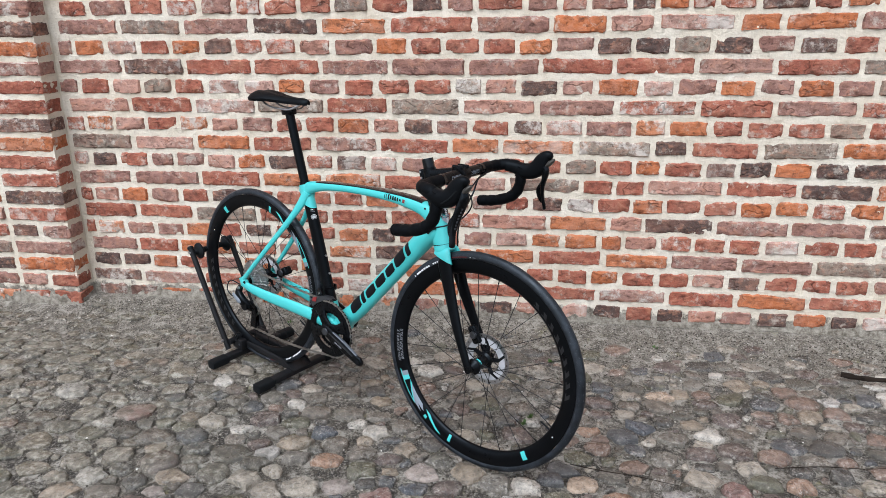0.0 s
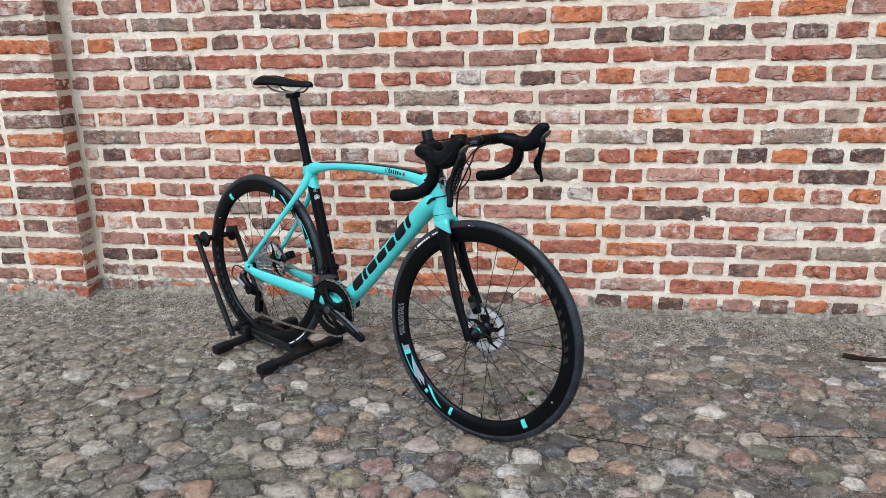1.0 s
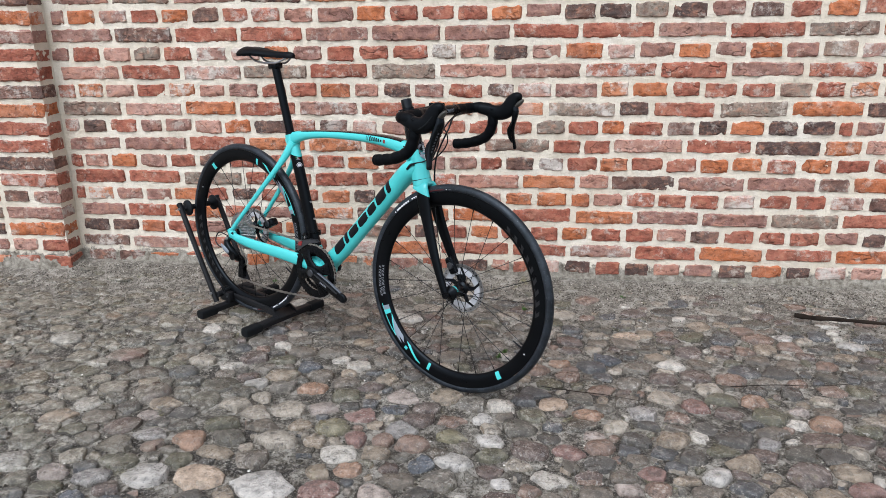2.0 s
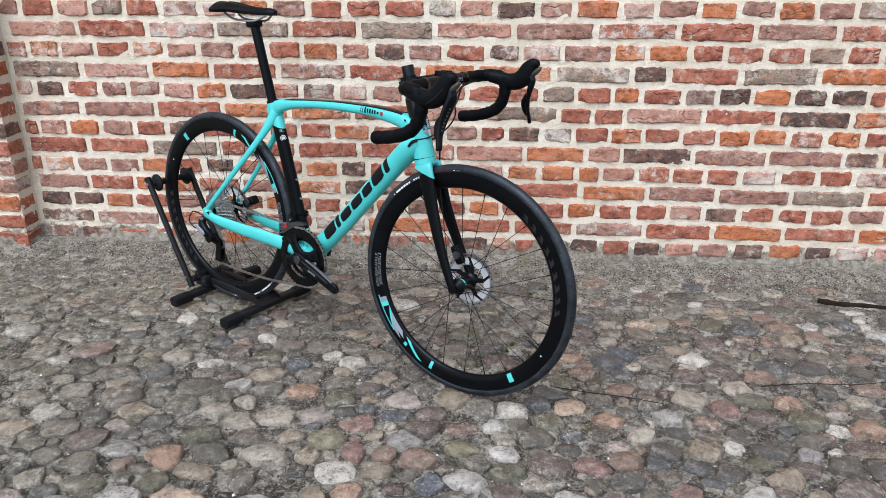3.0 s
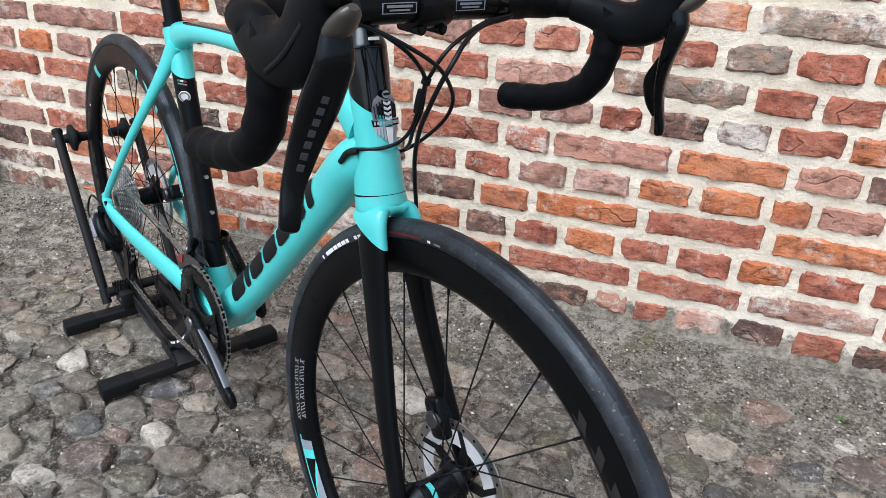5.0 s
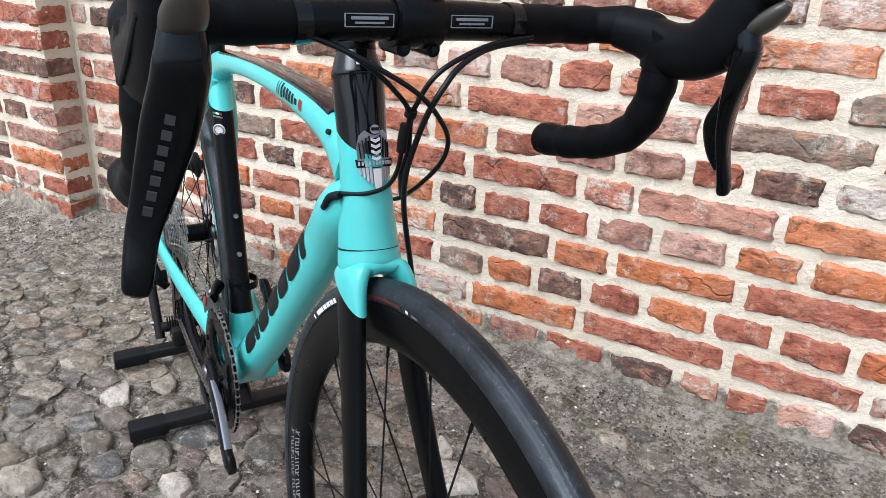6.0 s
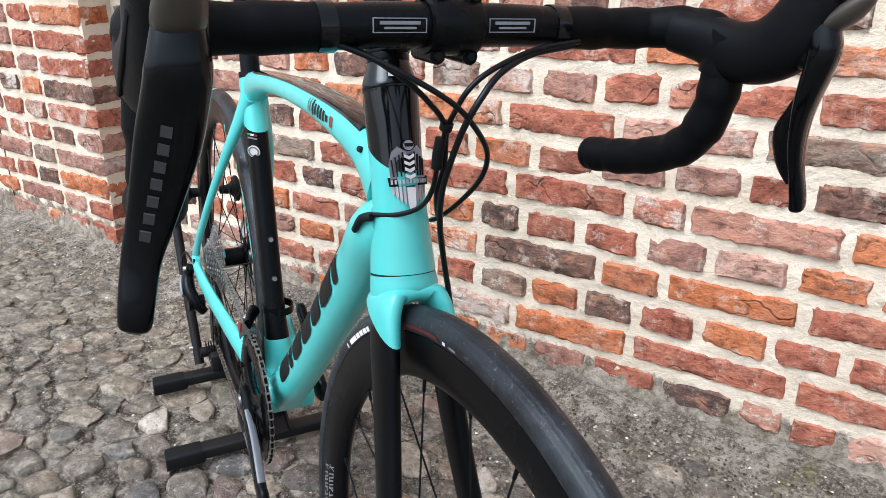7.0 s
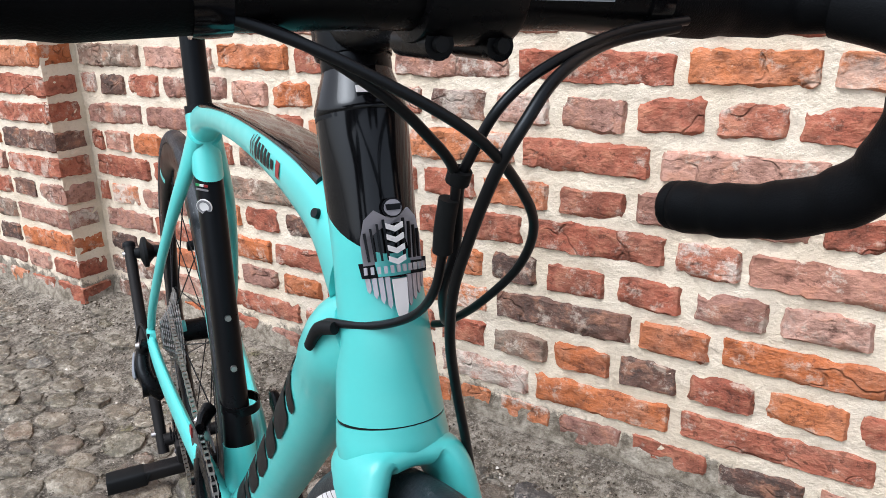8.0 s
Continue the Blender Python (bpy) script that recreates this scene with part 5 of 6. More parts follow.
# rear derailleur
mech = bp("rear_derailleur", loft([(-0.016, -0.078, -0.016, 0.007, 0.011), (-0.022, -0.084, -0.038, 0.011, 0.015), (-0.004, -0.086, -0.062, 0.013, 0.019), (0.014, -0.078, -0.082, 0.012, 0.019), (0.018, -0.062, -0.104, 0.009, 0.014)], 18, 6, 2.6), SATIN, None, "black rear derailleur with a silver plate")
bp("mech_plate", loft([(-0.042, -0.096, -0.046, 0.0030, 0.006), (-0.022, -0.099, -0.055, 0.0034, 0.0095), (-0.002, -0.101, -0.064, 0.0034, 0.0095), (0.006, -0.100, -0.069, 0.002, 0.005)], 14, 5), PANEL, mech, "silver derailleur plate")
bp("mech_knuckle", rod((0.014, -0.092, -0.084), (0.014, -0.060, -0.084), 0.0165, 0.0155, 20), SATIN, mech)
bp("mech_bolt", rod((-0.014, -0.088, -0.018), (-0.014, -0.094, -0.018), 0.006, 0.005, 12), STEEL, mech)
for y in (-0.0325, -0.0475):
    bp("mech_cage", plate([(JOCKEY_A[0] - 0.008, JOCKEY_A[1] + 0.010), (JOCKEY_A[0] + 0.012, JOCKEY_A[1] + 0.008), (JOCKEY_A[0] + 0.013, JOCKEY_A[1] - 0.02), (JOCKEY_B[0] + 0.017, JOCKEY_B[1] + 0.004), (JOCKEY_B[0] + 0.016, JOCKEY_B[1] - 0.014), (JOCKEY_B[0] - 0.014, JOCKEY_B[1] - 0.014), (JOCKEY_B[0] - 0.012, JOCKEY_B[1] + 0.006)], 0.0022, y), SATIN, mech)
for x, z in (JOCKEY_A, JOCKEY_B):
    bp("jockey_wheel", shifted(sprocket(11, 0.0215, 0.006, -0.0395, 0.0025), x, z), BLACKP, mech)
bp("mech_cable", tube([(-0.030, -0.072, -0.012), (-0.075, -0.080, -0.005), (-0.088, -0.088, -0.040), (-0.055, -0.092, -0.058), (-0.036, -0.094, -0.048)], 0.0023, 8, 8), HOSE, mech)

# front derailleur on its clamp
fd = bp("front_derailleur", loft([(0.366, -0.030, 0.052, 0.010, 0.014), (0.378, -0.040, 0.045, 0.008, 0.016), (0.392, -0.046, 0.040, 0.006, 0.012)], 14, 5), SATIN, None, "black front derailleur")
for y in (-0.038, -0.052):
    bp("guide_plate", plate([(0.345, 0.010), (0.352, 0.028), (0.400, 0.047), (0.440, 0.050), (0.452, 0.043), (0.415, 0.036), (0.372, 0.012), (0.352, -0.004)], 0.0014, y), GREYM, fd)
bp("guide_tip", plate([(0.352, 0.016), (0.357, 0.030), (0.376, 0.036), (0.370, 0.018)], 0.0016, -0.0535), REDP, fd, "red tab on the front derailleur")
bp("mech_link", rod((0.372, -0.030, 0.060), (0.384, -0.050, 0.048), 0.004, 0.003, 10), STEEL, fd)
bp("clamp_band", turned([(0.0225, -0.006), (0.0245, -0.006), (0.0245, 0.006), (0.0225, 0.006)], (0, 0, 0), 30, closed=True), SATIN, fd).matrix_local = Matrix.Translation((0.379, 0, AXLE + 0.048)) @ pose(0, 0, 0, 90, 0, 0) @ pose(0, 0, 0, 0, 14, 0) @ pose(0, 0, -AXLE, 0, 0, 0)

# ---- floor stand that holds the rear wheel ----
stand = tagged(new("bicycle_stand"), "black tubular steel floor stand gripping the rear wheel of the bicycle", "bicycle stand")
stand.matrix_world = pose(-0.889, -0.425, 0.0, 0, 0, -31.15)
FEET = (-0.108, 0.176)
for s in FEET:
    foot = part("foot_bar", loft([(s, -0.178, 0.0225, 0.0170, 0.0125), (s, 0.0, 0.0235, 0.0170, 0.0125), (s, 0.178, 0.0225, 0.0170, 0.0125)], 20, 4, 5.0, across=(1, 0, 0)), STAND, stand)
    for side in (-1, 1):
        part("rubber_foot", loft([(s, side * 0.128, 0.0215, 0.0180, 0.0140), (s, side * 0.132, 0.0205, 0.0198, 0.0165), (s, side * 0.190, 0.0200, 0.0198, 0.0165), (s, side * 0.1955, 0.0200, 0.0175, 0.0145), (s, side * 0.197, 0.0200, 0.0120, 0.0100)], 20, 4, 5.0, across=(1, 0, 0)), RUBBER, foot, "black rubber end cap")
for side in (-1, 1):
    rail = part("rail", loft([(-0.130, side * 0.033, 0.058, 0.0095, 0.0130), (-0.02, side * 0.033, 0.056, 0.0095, 0.0130), (0.10, side * 0.033, 0.052, 0.0095, 0.0130), (0.160, side * 0.033, 0.048, 0.0095, 0.0130)], 18, 4, 5.0), STAND, stand)
    part("rail_cheek", plate([(0.118, 0.038), (0.196, 0.034), (0.196, 0.040), (0.170, 0.056), (0.135, 0.068), (0.118, 0.066)], 0.0035, side * 0.0450), STAND, rail)
    part("rail_bracket", block((0.060, 0.030, 0.042), pose(-0.118, side * 0.052, 0.057), 0.006), STAND, rail)
    part("bracket_bolt", rod((-0.100, side * 0.066, 0.060), (-0.100, side * 0.0695, 0.060), 0.005, 0.0042, 8), GREYM, rail)
# sloping trough between the rails that the tyre stands in
trough = block((0.085, 0.086, 0.004), pose(0.158, 0, 0.0475, 0, 21, 0), 0.001)
part("trough", trough, STAND, stand)
part("cross_sleeve", rod((-0.140, -0.085, 0.066), (-0.140, 0.085, 0.066), 0.0125, 0.0125, 20), STAND, stand)
spring_bm = tube([(-0.128 + 0.0165 * math.cos(k * 1.2), -0.072 + 0.0011 * k, 0.080 + 0.0165 * math.sin(k * 1.2)) for k in range(34)], 0.0016, 6, 2)
part("spring", spring_bm, SATIN, stand, "small dark coil spring")
for side in (-1, 1):
    post = part("upright", loft([(-0.145, side * 0.088, 0.034, 0.0110, 0.0110), (-0.240, side * 0.090, 0.226, 0.0110, 0.0110), (-0.335, side * 0.090, 0.420, 0.0110, 0.0110)], 16, 4), STAND, stand)
    part("upright_cap", loft([(-0.334, side * 0.090, 0.416, 0.0124, 0.0124), (-0.3375, side * 0.090, 0.424, 0.0118, 0.0118), (-0.339, side * 0.090, 0.4275, 0.006, 0.006)], 16, 3), RUBBER, post)
    part("pivot_bolt", rod((-0.163, side * 0.096, 0.070), (-0.163, side * 0.106, 0.070), 0.006, 0.005, 10), STEEL, post)
    part("upright_bolt", rod((-0.327, side * 0.098, 0.404), (-0.327, side * 0.1045, 0.404), 0.006, 0.005, 10), STEEL, post)
    if side < 0:
        part("writing_strip", block((0.0012, 0.0012, 0.120), pose(-0.248, side * 0.1012, 0.243, 0, -26.2, 0), 0.0), PRINT, post)
    grip = part("grip", turned([(0.0, 0.0), (0.010, 0.0), (0.012, 0.010), (0.029, 0.015), (0.032, 0.018), (0.032, 0.024), (0.022, 0.028), (0.012, 0.038), (0.010, 0.060), (0.0, 0.062)], (-0.322, 0.0, 0.404), 28), RUBBER, post, "round black rubber wheel grip")
    if side < 0:
        grip.matrix_local = Matrix.Translation((0, -0.082, 0))
    else:
        grip.matrix_local = Matrix.Translation((-0.644, 0.082, 0)) @ pose(0, 0, 0, 0, 0, 180)

# ---- small things on the ground ----


def twig(points, radius, label):
    rows = smooth_path(points, 4)
    bm = tube([tuple(r) for r in rows], [radius * (1.0 - 0.55 * k / len(rows)) * (0.9 + 0.25 * ((k * 7) % 3) / 2) for k in range(len(rows))], 8, 2)
    for k in (3, 7):
        if k < len(rows) - 1:
            p = rows[k]
            tube([tuple(p), tuple(p + np.array([0.012, 0.010 * (-1) ** k, 0.006])), tuple(p + np.array([0.022, 0.020 * (-1) ** k, 0.009]))], [radius * 0.5, radius * 0.35, radius * 0.15], 6, 3, bm)
    holder = tagged(part("twig", bm, TWIG, None), label, "twig", "twigs on the cobbles")
    return holder


twig([(1.292, -0.283, 0.026), (1.36, -0.300, 0.024), (1.46, -0.304, 0.023), (1.60, -0.322, 0.022), (1.74, -0.345, 0.022)], 0.011, "dark weathered stick lying on the cobbles")
twig([(0.27, -0.965, 0.017), (0.36, -0.985, 0.018), (0.47, -1.000, 0.018), (0.58, -1.025, 0.017)], 0.0018, "thin dry grey twig lying on the cobbles")
twig([(0.88, -0.90, 0.017), (1.02, -0.875, 0.019), (1.16, -0.865, 0.018), (1.30, -0.83, 0.017)], 0.0018, "thin dry grey twig lying on the cobbles")


def weed(x, y, seed):
    """A tuft of small green leaves in a joint."""
    rng = random.Random(seed)
    bm = bmesh.new()
    for k in range(14):
        a, lean, size = rng.uniform(0, 6.28), rng.uniform(0.3, 1.1), rng.uniform(0.008, 0.018)
        m = Matrix.Translation((x, y, 0.002)) @ Matrix.Rotation(a, 4, "Z") @ Matrix.Rotation(lean, 4, "Y")
        pts = [m @ Vector(p) for p in ((0, 0, 0), (size * 0.25, size * 0.28, size * 0.6), (0, 0, size * 1.3), (-0.001, -size * 0.28, size * 0.6))]
        vs = [bm.verts.new(p) for p in pts]
        bm.faces.new((vs[0], vs[1], vs[2]))
        bm.faces.new((vs[0], vs[2], vs[3]))
    return bm


LEAF = plain("weed_leaf", (0.060, 0.115, 0.022), 0.55, vary=0.3)
for k, (x, y) in enumerate(((0.128, -0.745), (0.145, -0.705), (0.64, -0.12), (-0.92, -0.10), (0.215, -0.30))):
    ob = part("weed", weed(x, y, k), LEAF, None)
    tagged(ob, "small green weed growing in a joint between cobbles", "weed", "weeds between the cobbles")

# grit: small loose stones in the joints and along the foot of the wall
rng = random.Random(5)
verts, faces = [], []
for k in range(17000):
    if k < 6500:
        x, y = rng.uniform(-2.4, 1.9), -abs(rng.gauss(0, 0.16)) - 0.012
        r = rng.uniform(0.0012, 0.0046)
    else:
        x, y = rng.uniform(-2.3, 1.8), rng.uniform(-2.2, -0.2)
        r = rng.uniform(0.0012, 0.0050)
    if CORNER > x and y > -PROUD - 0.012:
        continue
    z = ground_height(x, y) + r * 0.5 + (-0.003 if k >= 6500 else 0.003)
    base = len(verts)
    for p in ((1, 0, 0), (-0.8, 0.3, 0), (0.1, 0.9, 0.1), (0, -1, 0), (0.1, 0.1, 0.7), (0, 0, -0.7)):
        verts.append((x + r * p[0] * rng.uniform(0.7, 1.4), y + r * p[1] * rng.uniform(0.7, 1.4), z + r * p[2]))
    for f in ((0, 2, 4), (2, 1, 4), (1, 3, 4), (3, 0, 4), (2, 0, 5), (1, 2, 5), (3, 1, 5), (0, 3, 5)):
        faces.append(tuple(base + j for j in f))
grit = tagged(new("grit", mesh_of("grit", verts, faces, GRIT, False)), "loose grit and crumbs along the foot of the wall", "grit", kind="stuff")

# ---- bricks of the wall: stretcher and header courses in turn ----
# capital letters are stretchers, small ones headers: r red, o orange, b brown, d dark, g grey, p pale, each with its length in cm; top course first
COURSES = [
    ("r14 b18 r16 r15 b15 r12 r15 r14 g15 r16 d14 b12 r19 b13 r11 b15 d10 o12 r9 r15 d18 r11 o13 o13", -1.894),
    ("B28 G28 B30 D29 O28 R34 B30 O21 P18 P29 o16 O26 B24 R23", -1.910),
    ("b7 o15 b15 r14 o14 d14 r13 r14 p15 b17 o14 r14 r15 r14 o14 b16 d14 d14 g15 d15 b15 d15 r14 o14 r12", -1.920),
    ("B30 D28 R30 R29 B29 B31 B29 R28 R31 B28 R30 G28", -1.936),
    ("b10 r15 p14 g14 r15 b16 p15 o13 b15 r14 r15 r17 g12 p14 d16 p14 o17 p13 b16 o14 b14 o14 b14 g15 b12", -1.949),
    ("P29 R29 P28 G30 R27 G30 P30 B31 R31 R28 B30 R28", -1.915),
    ("r10 o13 p15 r15 o14 p14 b15 r13 r14 o15 p13 d14 b14 r17 d13 p16 b19 o13 o16 r13 r15 r15 g14 r13 o13", -1.943),
    ("G30 P29 O25 R28 B28 R30 O21 O30 G30 d14 R27 G29 O29 d11", -1.932),
    ("r9 d13 r15 b12 b14 p14 o14 d17 r13 d15 p13 b14 r13 r12 r14 r15 g14 r14 o11 r16 d13 d13 o15 d14 d14 r7 b12", -1.938),
    ("B27 B32 R28 O28 O26 R26 P27 G30 r13 r13 P30 R28 D28 o16 p10", -1.930),
    ("r7 p13 o14 b15 r14 d14 r16 r13 r13 r14 o16 r15 b15 b14 r11 d14 d13 r14 o13 r15 r14 o13 o14 r14 o14 r15", -1.934),
    ("R27 R27 G30 R33 R26 R28 r12 P28 O25 p14 D28 B29 B29 d14 O23", -1.929),
    ("r6 o14 b15 b14 o14 r14 d14 r14 r15 o15 d12 r14 r14 b14 p15 o14 o15 o10 p14 r14 r13 r14 p15 r15 r14 b16 d11", -1.933),
    ("B24 R20 O28 R19 B23 O21 D30 o14 O27 R28 O27 B28 B29 G29 R27", -1.920),
    ("d15 d15 o13 r16 b15 o15 r12 o11 r10 r13 g14 o13 d13 r13 o14 r13 r14 o13 r15 r14 p14 d14 r15 r13 r14 b16 d11", -1.925),
    ("D25 B30 R27 R27 r14 P23 O29 R33 R26 B29 R28 O28 R29 O28", -1.933),
    ("d15 d16 o17 r16 b16 o13 r12 d12 o9 o10 o14 b15 r16 d16 p10 r10 p13 d14 r13 d13 p13 b15 d14 o15 d12 p15 p15", -1.918),
]
SIDE_COURSES = ["Br", "Do", "Or", "Br", "Rr", "Ro", "Dd", "Or", "Rr", "Rb", "Do", "Rb", "bdr", "Bg", "Od", "rp", "rr"]
STEP_B = {True: 0.297, False: 0.147}


def brick_shape(length, height, rng, depth=0.05):
    """One worn brick: a ragged outline, chipped edges and a rough face; x along, y outwards to minus."""
    inner = 19 if length > 0.2 else 9
    us = [-1.0, -1.0 + 0.014 / length] + [-1 + 2 * (k + 1) / (inner + 1) + rng.uniform(-0.04, 0.04) for k in range(inner)] + [1.0 - 0.014 / length, 1.0]
    vs = [-1.0, -0.80, -0.32, 0.32, 0.80, 1.0]
    nx, nz = len(us), len(vs)
    seed = rng.uniform(0, 500)
    skew = rng.uniform(-0.06, 0.06)
    chips = [(rng.choice((-1, 1)) * rng.uniform(0.6, 1.0), rng.choice((-1, 1)), rng.uniform(0.006, 0.013)) for _ in range(rng.randrange(0, 3))]
    verts, faces = [], []
    for j, v in enumerate(vs):
        for i, u in enumerate(us):
            rim_u, rim_v = i in (0, nx - 1), j in (0, nz - 1)
            x, z = u * length / 2, v * height / 2 + skew * u * 0.03
            near_u, near_v = abs(u) > 1.0 - 0.016 / length, abs(v) > 0.75
            if near_u:
                x -= math.copysign(abs(noise.noise((seed, v * 1.5 + u, 3.1))) * 0.009 - 0.001, u)
            if near_v and not rim_u:
                z += noise.noise((x * 15 + seed, v * 9, 7.7)) * 0.0045 + noise.noise((x * 75 + seed, v * 9, 2.7)) * 0.0048
            if rim_u and rim_v:
                x -= math.copysign(0.0055 + rng.uniform(0, 0.004), u)
                z -= math.copysign(0.0080 + rng.uniform(0, 0.003), v)
            elif rim_v and i in (1, nx - 2):
                z -= math.copysign(0.0030, v)
            y = -0.0022 - 0.0046 * noise.noise((x * 32 + seed, z * 60, 1.0)) - 0.0022 * noise.noise((x * 95 + seed, z * 120, 5.0))
            if rim_u or rim_v:
                y = 0.0080 + rng.uniform(-0.002, 0.002)
            for cu, cv, deep in chips:
                far = math.hypot((u - cu) * length / 2, (v - cv) * height / 2)
                y += max(0.0, deep * (1 - far / 0.024))
            verts.append((x, y, z))
    for j in range(nz - 1):
        for i in range(nx - 1):
            a = j * nx + i
            faces.append((a, a + 1, a + nx + 1, a + nx))
    border = list(range(nx)) + [j * nx + nx - 1 for j in range(1, nz)] + [(nz - 1) * nx + i for i in range(nx - 2, -1, -1)] + [j * nx for j in range(nz - 2, 0, -1)]
    base = len(verts)
    verts += [(verts[k][0], depth, verts[k][2]) for k in border]
    n = len(border)
    for k in range(n):
        j = (k + 1) % n
        faces.append((border[j], border[k], base + k, base + j))
    return verts, faces


brick_rng = random.Random(11)
VARIANTS = {True: [brick_shape(0.275, 0.0605, brick_rng) for _ in range(14)], False: [brick_shape(0.125, 0.0600, brick_rng) for _ in range(14)]}
SHARED = {}


def brick_data(long, k, key):
    if (long, k, key) not in SHARED:
        verts, faces = VARIANTS[long][k]
        SHARED[long, k, key] = mesh_of("brick", verts, faces, BRICK[key])
    return SHARED[long, k, key]


joined = {key: ([], []) for key in BRICK_STOPS}


def lay(x, y, z, long, width, key, single, m=None):
    """Lays one brick with its face's middle at x, y, z."""
    k = brick_rng.randrange(14)
    full = 0.274 if long else 0.124
    pose_m = (m or Matrix.Translation((x, y, z + RISE * x)) @ pose(0, 0, 0, 0, -math.degrees(RISE), 0)) @ pose(0, brick_rng.uniform(-0.0028, 0.0008), brick_rng.uniform(-0.003, 0.003), brick_rng.uniform(-1, 1), brick_rng.uniform(-0.7, 0.7), brick_rng.uniform(-0.8, 0.8))
    scale = Matrix.Diagonal((width / full, 1.0, brick_rng.uniform(0.93, 1.06), 1.0))
    if single:
        ob = new("brick", brick_data(long, k, key))
        ob.parent = wall
        ob.matrix_world = pose_m @ scale
    else:
        verts, faces = VARIANTS[long][k]
        add_to(joined[key], [tuple(pose_m @ scale @ Vector(v)) for v in verts], faces)


laid = 0
for row in range(37):
    z = FIRST + COURSE * row
    if z > TOP - 0.05:
        break
    index = 16 - row
    known = 0 <= index < len(COURSES)
    long_row = row % 2 == 1
    if known:
        text, x = COURSES[index]
        bricks = [(c[0], int(c[1:]) * 0.01) for c in text.split()]
    else:
        x = -1.925 + brick_rng.uniform(-0.015, 0.015)
        bricks = [(brick_rng.choice("rrrroobbbdgp"), STEP_B[long_row] * brick_rng.uniform(0.95, 1.05)) for _ in range(12 if long_row else 24)]
        bricks = [(c.upper(), w) if long_row else (c, w) for c, w in bricks]
    for c, w in bricks:
        gap = brick_rng.uniform(0.010, 0.020)
        single = known and laid < 300 and index >= 1
        laid += single
        lay(x + w / 2, 0.0015 if row == 0 else 0.0, z + brick_rng.uniform(-0.002, 0.002), w > 0.185, w - gap, c.lower(), single)
        x += w
    # beyond the seen stretch
    while x < RIGHT - 0.15:
        w = STEP_B[long_row]
        if x + w > RIGHT:
            break
        lay(x + w / 2, 0.0, z, long_row, w - 0.02, brick_rng.choice("rrrroobbbdgp"), False)
        x += w
    x = BUTTRESS - 0.02
    while x > LEFT + 0.3:
        w = STEP_B[long_row]
        lay(x - w / 2, 0.0, z, long_row, w - 0.02, brick_rng.choice("rrrroobbbdgp"), False)
        x -= w
    # the buttress: front bricks from the corner leftwards, and the end of each corner brick on the flank
    side = SIDE_COURSES[index] if known else brick_rng.choice(["Rb", "Or", "Bd", "rrb"])
    x = CORNER + 0.008
    first = True
    while x > BUTTRESS + 0.16:
        c = side[0] if side else brick_rng.choice("rrobbdRBO")
        side = side[1:]
        w = STEP_B[c.isupper()]
        lay(x - w / 2, -PROUD, z, c.isupper(), w - 0.018, c.lower(), False)
        if first:
            turn = Matrix.Translation((CORNER, -PROUD + 0.047, z + RISE * CORNER)) @ pose(0, 0, 0, 0, 0, 90)
            lay(0, 0, 0, False, 0.104, c.lower(), False, turn)
            first = False
        x -= w
for key, (verts, faces) in joined.items():
    if verts:
        ob = new("bricks_joined", mesh_of("bricks_joined", verts, faces, BRICK_FAR[key]))
        ob.parent = wall
        tagged(ob, kind="stuff")
wall.location = (0, WALL_Y, 0)

# ---- cobbles of the ground: cells of an uneven net, each a worn stone set in grit ----
pave_rng = np.random.default_rng(7)
FLAT = np.array([1.0, 1.32])


# stones that stand out by their colour: for each kind the places in metres and the reach in millimetres
NOTED = {
    "t": "-0.74 -1.35 53, -0.48 -1.02 44, -0.26 -1.43 49, -0.43 -1.43 28, -1.47 -0.51 43, 0.41 -1.07 44, 0.94 -0.95 39, 0.34 -0.73 34, 1.12 -1.06 51",
    "c": "-0.64 -1.51 71, -1.21 -1.27 50, 0.32 -1.01 49, 0.82 -1.10 31, 0.61 -0.47 40",
    "w": "-0.47 -1.52 76, -0.79 -1.52 67, -1.18 -1.51 59, -1.53 -0.74 70, -0.67 -1.00 35, 0.11 -1.25 41, 0.09 -1.13 35, 0.02 -1.36 42, 0.73 -1.36 38, 0.16 -1.45 27, 1.43 -0.48 49, 1.20 -0.44 40",
    "p": "-1.04 -1.54 49, -0.42 -1.13 45, -0.17 -1.53 53, -0.93 -1.23 38, -0.18 -1.03 55, 0.42 -1.19 36, 1.07 -0.99 26, 0.49 -1.44 32",
    "g": "-0.93 -1.55 43, -0.15 -1.22 50, -0.88 -1.33 45, 0.91 -1.19 29, 0.58 -1.06 47",
    "r": "-0.28 -1.16 52, -0.31 -1.53 60, -0.27 -1.28 44, -1.62 -0.96 34, -1.23 -0.83 78, 0.34 -1.28 40, 0.75 -1.00 45, 0.56 -1.36 43, 1.09 -1.38 38",
    "s": "-0.53 -0.87 43, -0.19 -1.10 42, -0.07 -1.39 39, -0.98 -0.69 33, -1.09 -1.65 54, -0.93 -1.64 43, -0.81 -1.64 43, -1.75 -0.31 34, 0.51 -0.68 54, 1.14 -1.27 30",
    "o": "-0.36 -1.24 51, -0.00 -1.24 42",
}
LANDMARKS = []
for key, row in NOTED.items():
    for words in row.split(", "):
        x, y, r = (float(word) for word in words.split())
        LANDMARKS.append((x, y, r / 1000, key))


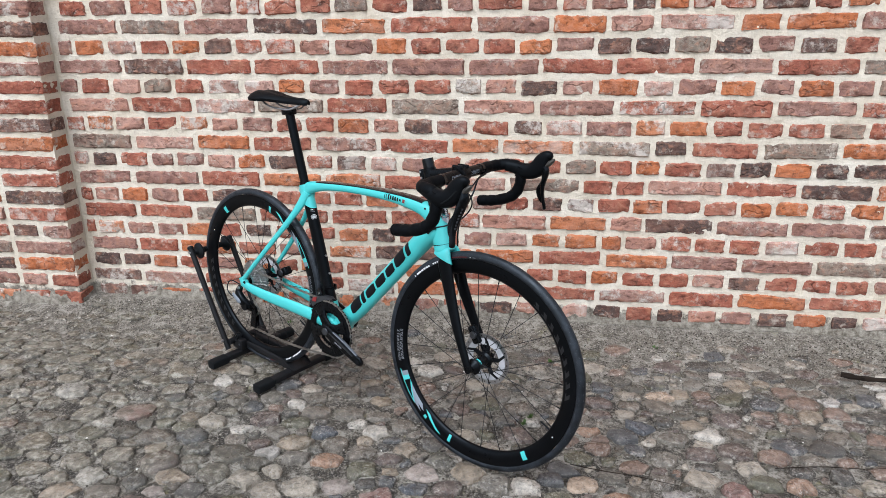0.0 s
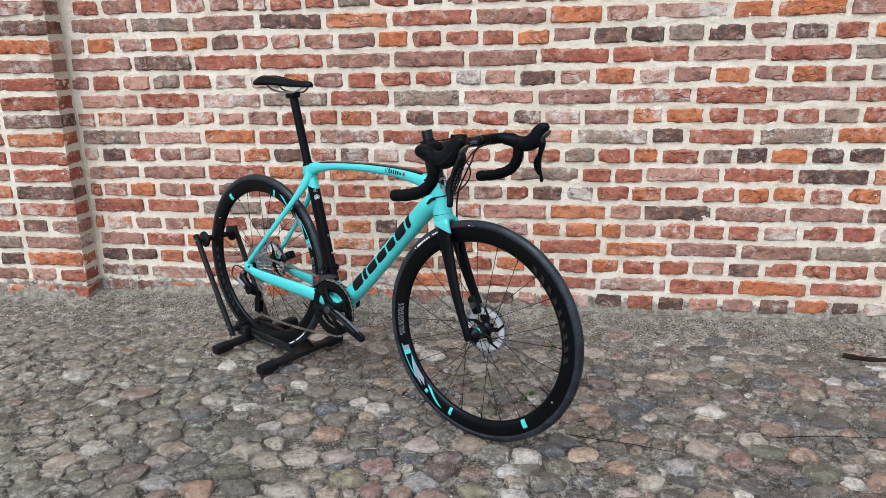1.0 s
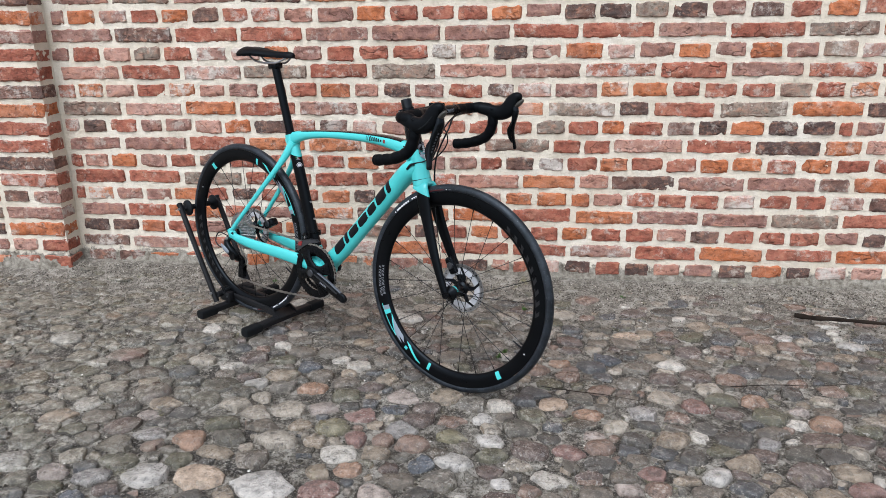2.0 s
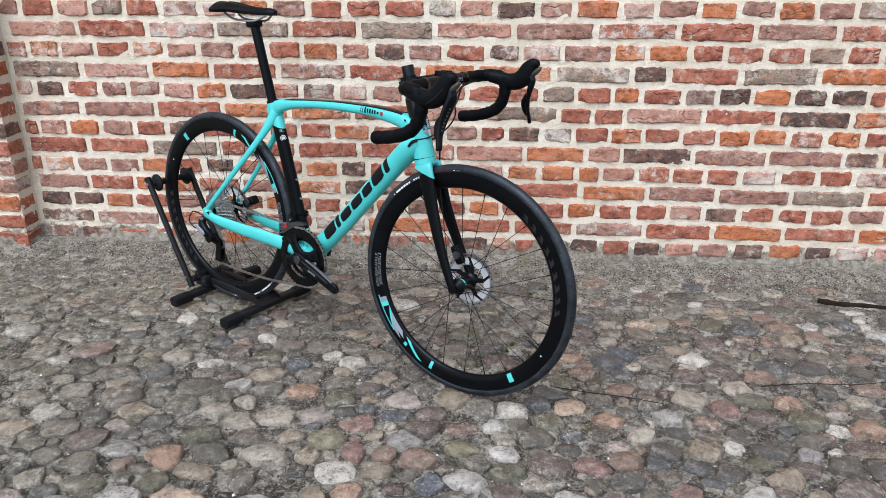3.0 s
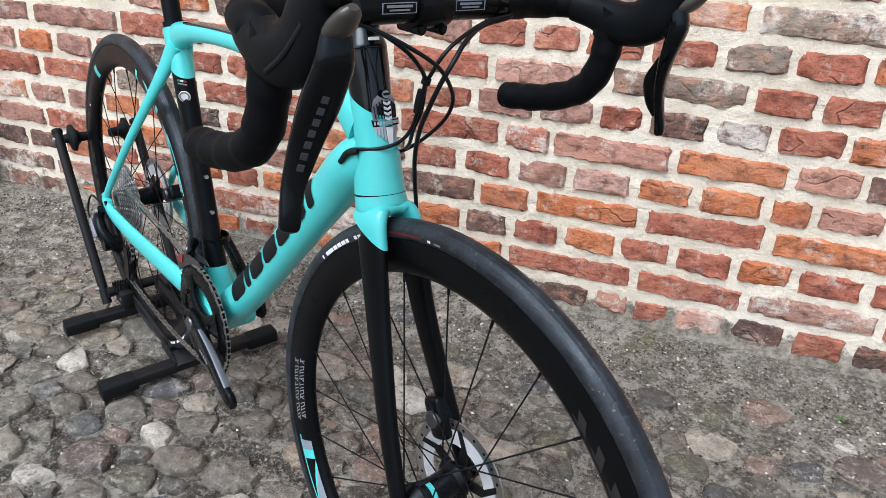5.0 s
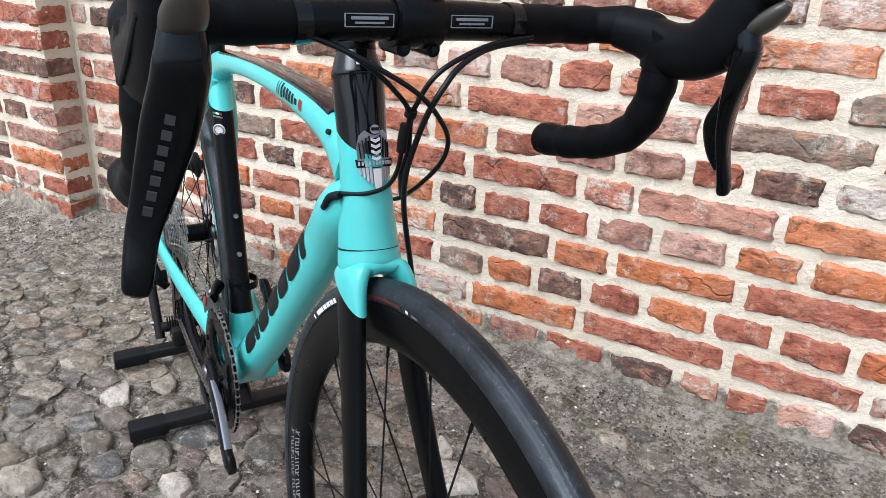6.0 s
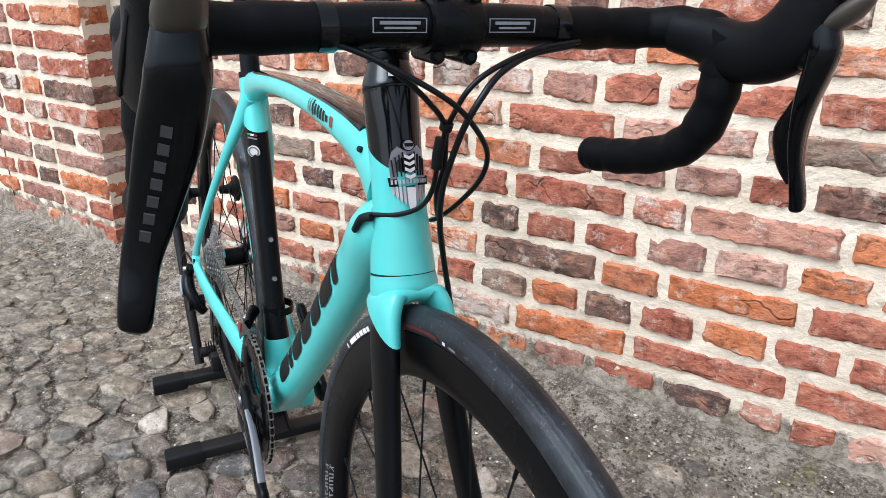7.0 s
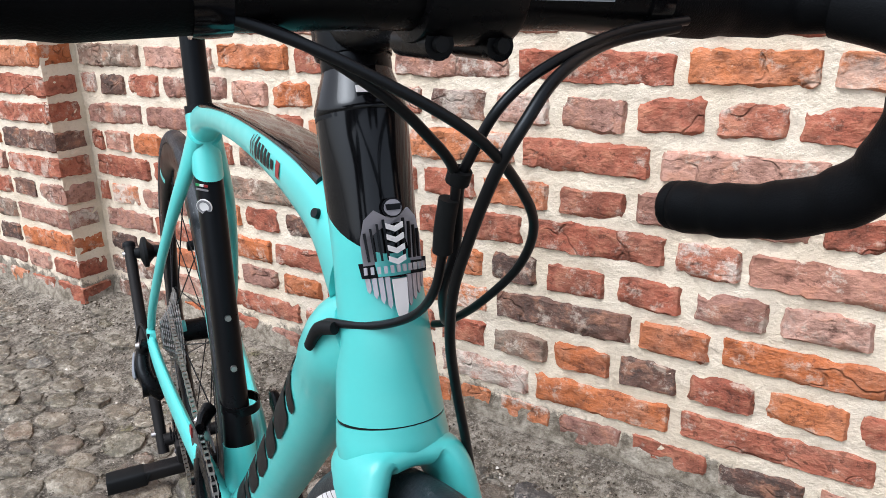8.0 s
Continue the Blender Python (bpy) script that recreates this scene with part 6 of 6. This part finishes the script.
def sites(x0, x1, y0, y1):
    """Stone centres with reaches of many sizes, packed by throwing the large ones first."""
    size = 0.13
    boxes, pts = {}, []
    for x, y, r, _ in LANDMARKS:
        boxes.setdefault((int(x // size), int(y // size)), []).append((x, y, r))
        pts.append((x, y, r))
    for reach, tries in ((0.054, 900), (0.046, 3000), (0.039, 8000), (0.032, 12000), (0.025, 12000), (0.018, 12000)):
        for _ in range(tries):
            x, y = pave_rng.uniform(x0, x1), pave_rng.uniform(y0, y1)
            r = reach * pave_rng.uniform(0.9, 1.1)
            i, j = int(x // size), int(y // size)
            free = True
            for ii in (i - 1, i, i + 1):
                for jj in (j - 1, j, j + 1):
                    for q in boxes.get((ii, jj), ()):
                        if (q[0] - x) ** 2 + ((q[1] - y) * FLAT[1]) ** 2 < ((q[2] + r) * 0.93) ** 2:
                            free = False
                            break
            if free:
                boxes.setdefault((i, j), []).append((x, y, r))
                pts.append((x, y, r))
    return np.array(pts)


def cell(p, near):
    """The convex cell round p among its neighbours, larger stones taking more room."""
    poly = [np.array(c) for c in ((-0.10, -0.09), (0.10, -0.09), (0.10, 0.09), (-0.10, 0.09))]
    for q in near:
        d = (q[:2] - p[:2]) * FLAT
        limit = ((d @ d) + p[2] ** 2 - q[2] ** 2) / 2
        d = d * FLAT
        out = []
        for a, b in zip(poly, poly[1:] + poly[:1]):
            da, db = a @ d - limit, b @ d - limit
            if da <= 0:
                out.append(a)
            if da * db < 0:
                out.append(a + (b - a) * (da / (da - db)))
        poly = out
        if len(poly) < 3:
            return None
    return poly


def cobble(poly, reach, x, y, rng):
    """A worn stone inside the cell: base, shoulder, edge and crown rings of 12 points."""
    pts = np.array(poly)
    centre = pts.mean(0)
    ring = []
    first = rng.uniform(0, 0.5)
    for k in range(12):
        a = 2 * math.pi * k / 12 + first
        d = np.array([math.cos(a), math.sin(a)])
        best = 1.0
        for p, q in zip(pts, np.roll(pts, -1, 0)):
            e = q - p
            nrm = np.array([e[1], -e[0]]) / (np.linalg.norm(e) + 1e-9)
            if nrm @ (p - centre) < 0:
                nrm = -nrm
            c = nrm @ d
            if c > 1e-6:
                best = min(best, (nrm @ (p - centre)) / c)
        ring.append(best)
    ring = np.array(ring)
    ring = 0.88 * ring + 0.06 * (np.roll(ring, 1) + np.roll(ring, -1))
    ring = np.minimum(ring, reach * 1.45)
    ring = np.maximum(ring - rng.uniform(0.003, 0.0115), 0.007) * (1 + rng.normal(0, 0.085, 12))
    sunk = 0.36 if y > -0.40 else 0.55 if y > -0.7 else 0.8
    high = 0.003 + rng.uniform(0.004, 0.019) * sunk * min(1.3, ring.mean() / 0.040)
    crown = rng.uniform(0.50, 0.74)
    if x < -0.9:
        high *= max(0.45, 1.0 - 0.9 * (-0.9 - x))
    z0 = ground_height(x, y)
    tilt = rng.normal(0, 0.06, 2)
    peak = rng.normal(0, 0.25, 2) * ring.mean()
    verts, faces = [], []
    for scale, h in ((1.0, -0.014), (0.985, high * 0.22), (0.90, high * 0.70), (crown, high * 0.97)):
        for k in range(12):
            a = 2 * math.pi * k / 12 + first
            inward = (1 - scale) * peak
            px, py = centre[0] + ring[k] * scale * math.cos(a) + inward[0], centre[1] + ring[k] * scale * math.sin(a) + inward[1]
            lift = rng.normal(0, 0.0011) if h > 0 else 0.0
            verts.append((px, py, z0 + h + lift + (tilt[0] * (px - centre[0]) + tilt[1] * (py - centre[1]) if h > 0 else 0.0)))
    verts.append((centre[0] + peak[0], centre[1] + peak[1], z0 + high * 1.03 + rng.normal(0, 0.0012)))
    for r in range(3):
        for k in range(12):
            j = (k + 1) % 12
            faces.append((r * 12 + k, r * 12 + j, (r + 1) * 12 + j, (r + 1) * 12 + k))
    for k in range(12):
        faces.append((36 + k, 36 + (k + 1) % 12, 48))
    return centre, verts, faces


net = sites(-3.0, 2.4, -2.6, -0.02)
singles, rest = 0, ([], [])
for number, p in enumerate(net):
    if p[0] < CORNER + 0.03 and p[1] > -PROUD - 0.04 or p[1] > -0.05:
        continue
    if p[2] < 0.032 and pave_rng.random() < 0.35 or p[1] > -0.34 and number >= len(LANDMARKS) and pave_rng.random() < 0.12 + 1.6 * (p[1] + 0.34):
        continue
    near = net[np.argsort(((net[:, :2] - p[:2]) ** 2).sum(1))[1:18]]
    poly = cell(p, near)
    if poly is None:
        continue
    poly = [q + p[:2] for q in poly]
    centre, verts, faces = cobble(poly, p[2], p[0], p[1], pave_rng)
    if number < len(LANDMARKS) or singles < 275 and p[2] > 0.030 and -1.1 < p[0] < 1.0 and -1.80 < p[1] < -0.60 + 0.25 * p[0]:
        mesh = mesh_of("cobble", [(v[0] - centre[0], v[1] - centre[1], v[2]) for v in verts], faces, STONE_KINDS[LANDMARKS[number][3]] if number < len(LANDMARKS) else STONE_KINDS["s"] if p[1] < -1.68 and p[0] < -0.55 else STONE)
        ob = new("cobble", mesh)
        ob.parent = ground
        ob.location = (centre[0], centre[1], 0)
        singles += 1
    else:
        add_to(rest, verts, faces)
far_cobbles = new("cobbles_joined", mesh_of("cobbles_joined", rest[0], rest[1], STONE_FAR))
far_cobbles.parent = ground
tagged(far_cobbles, kind="stuff")
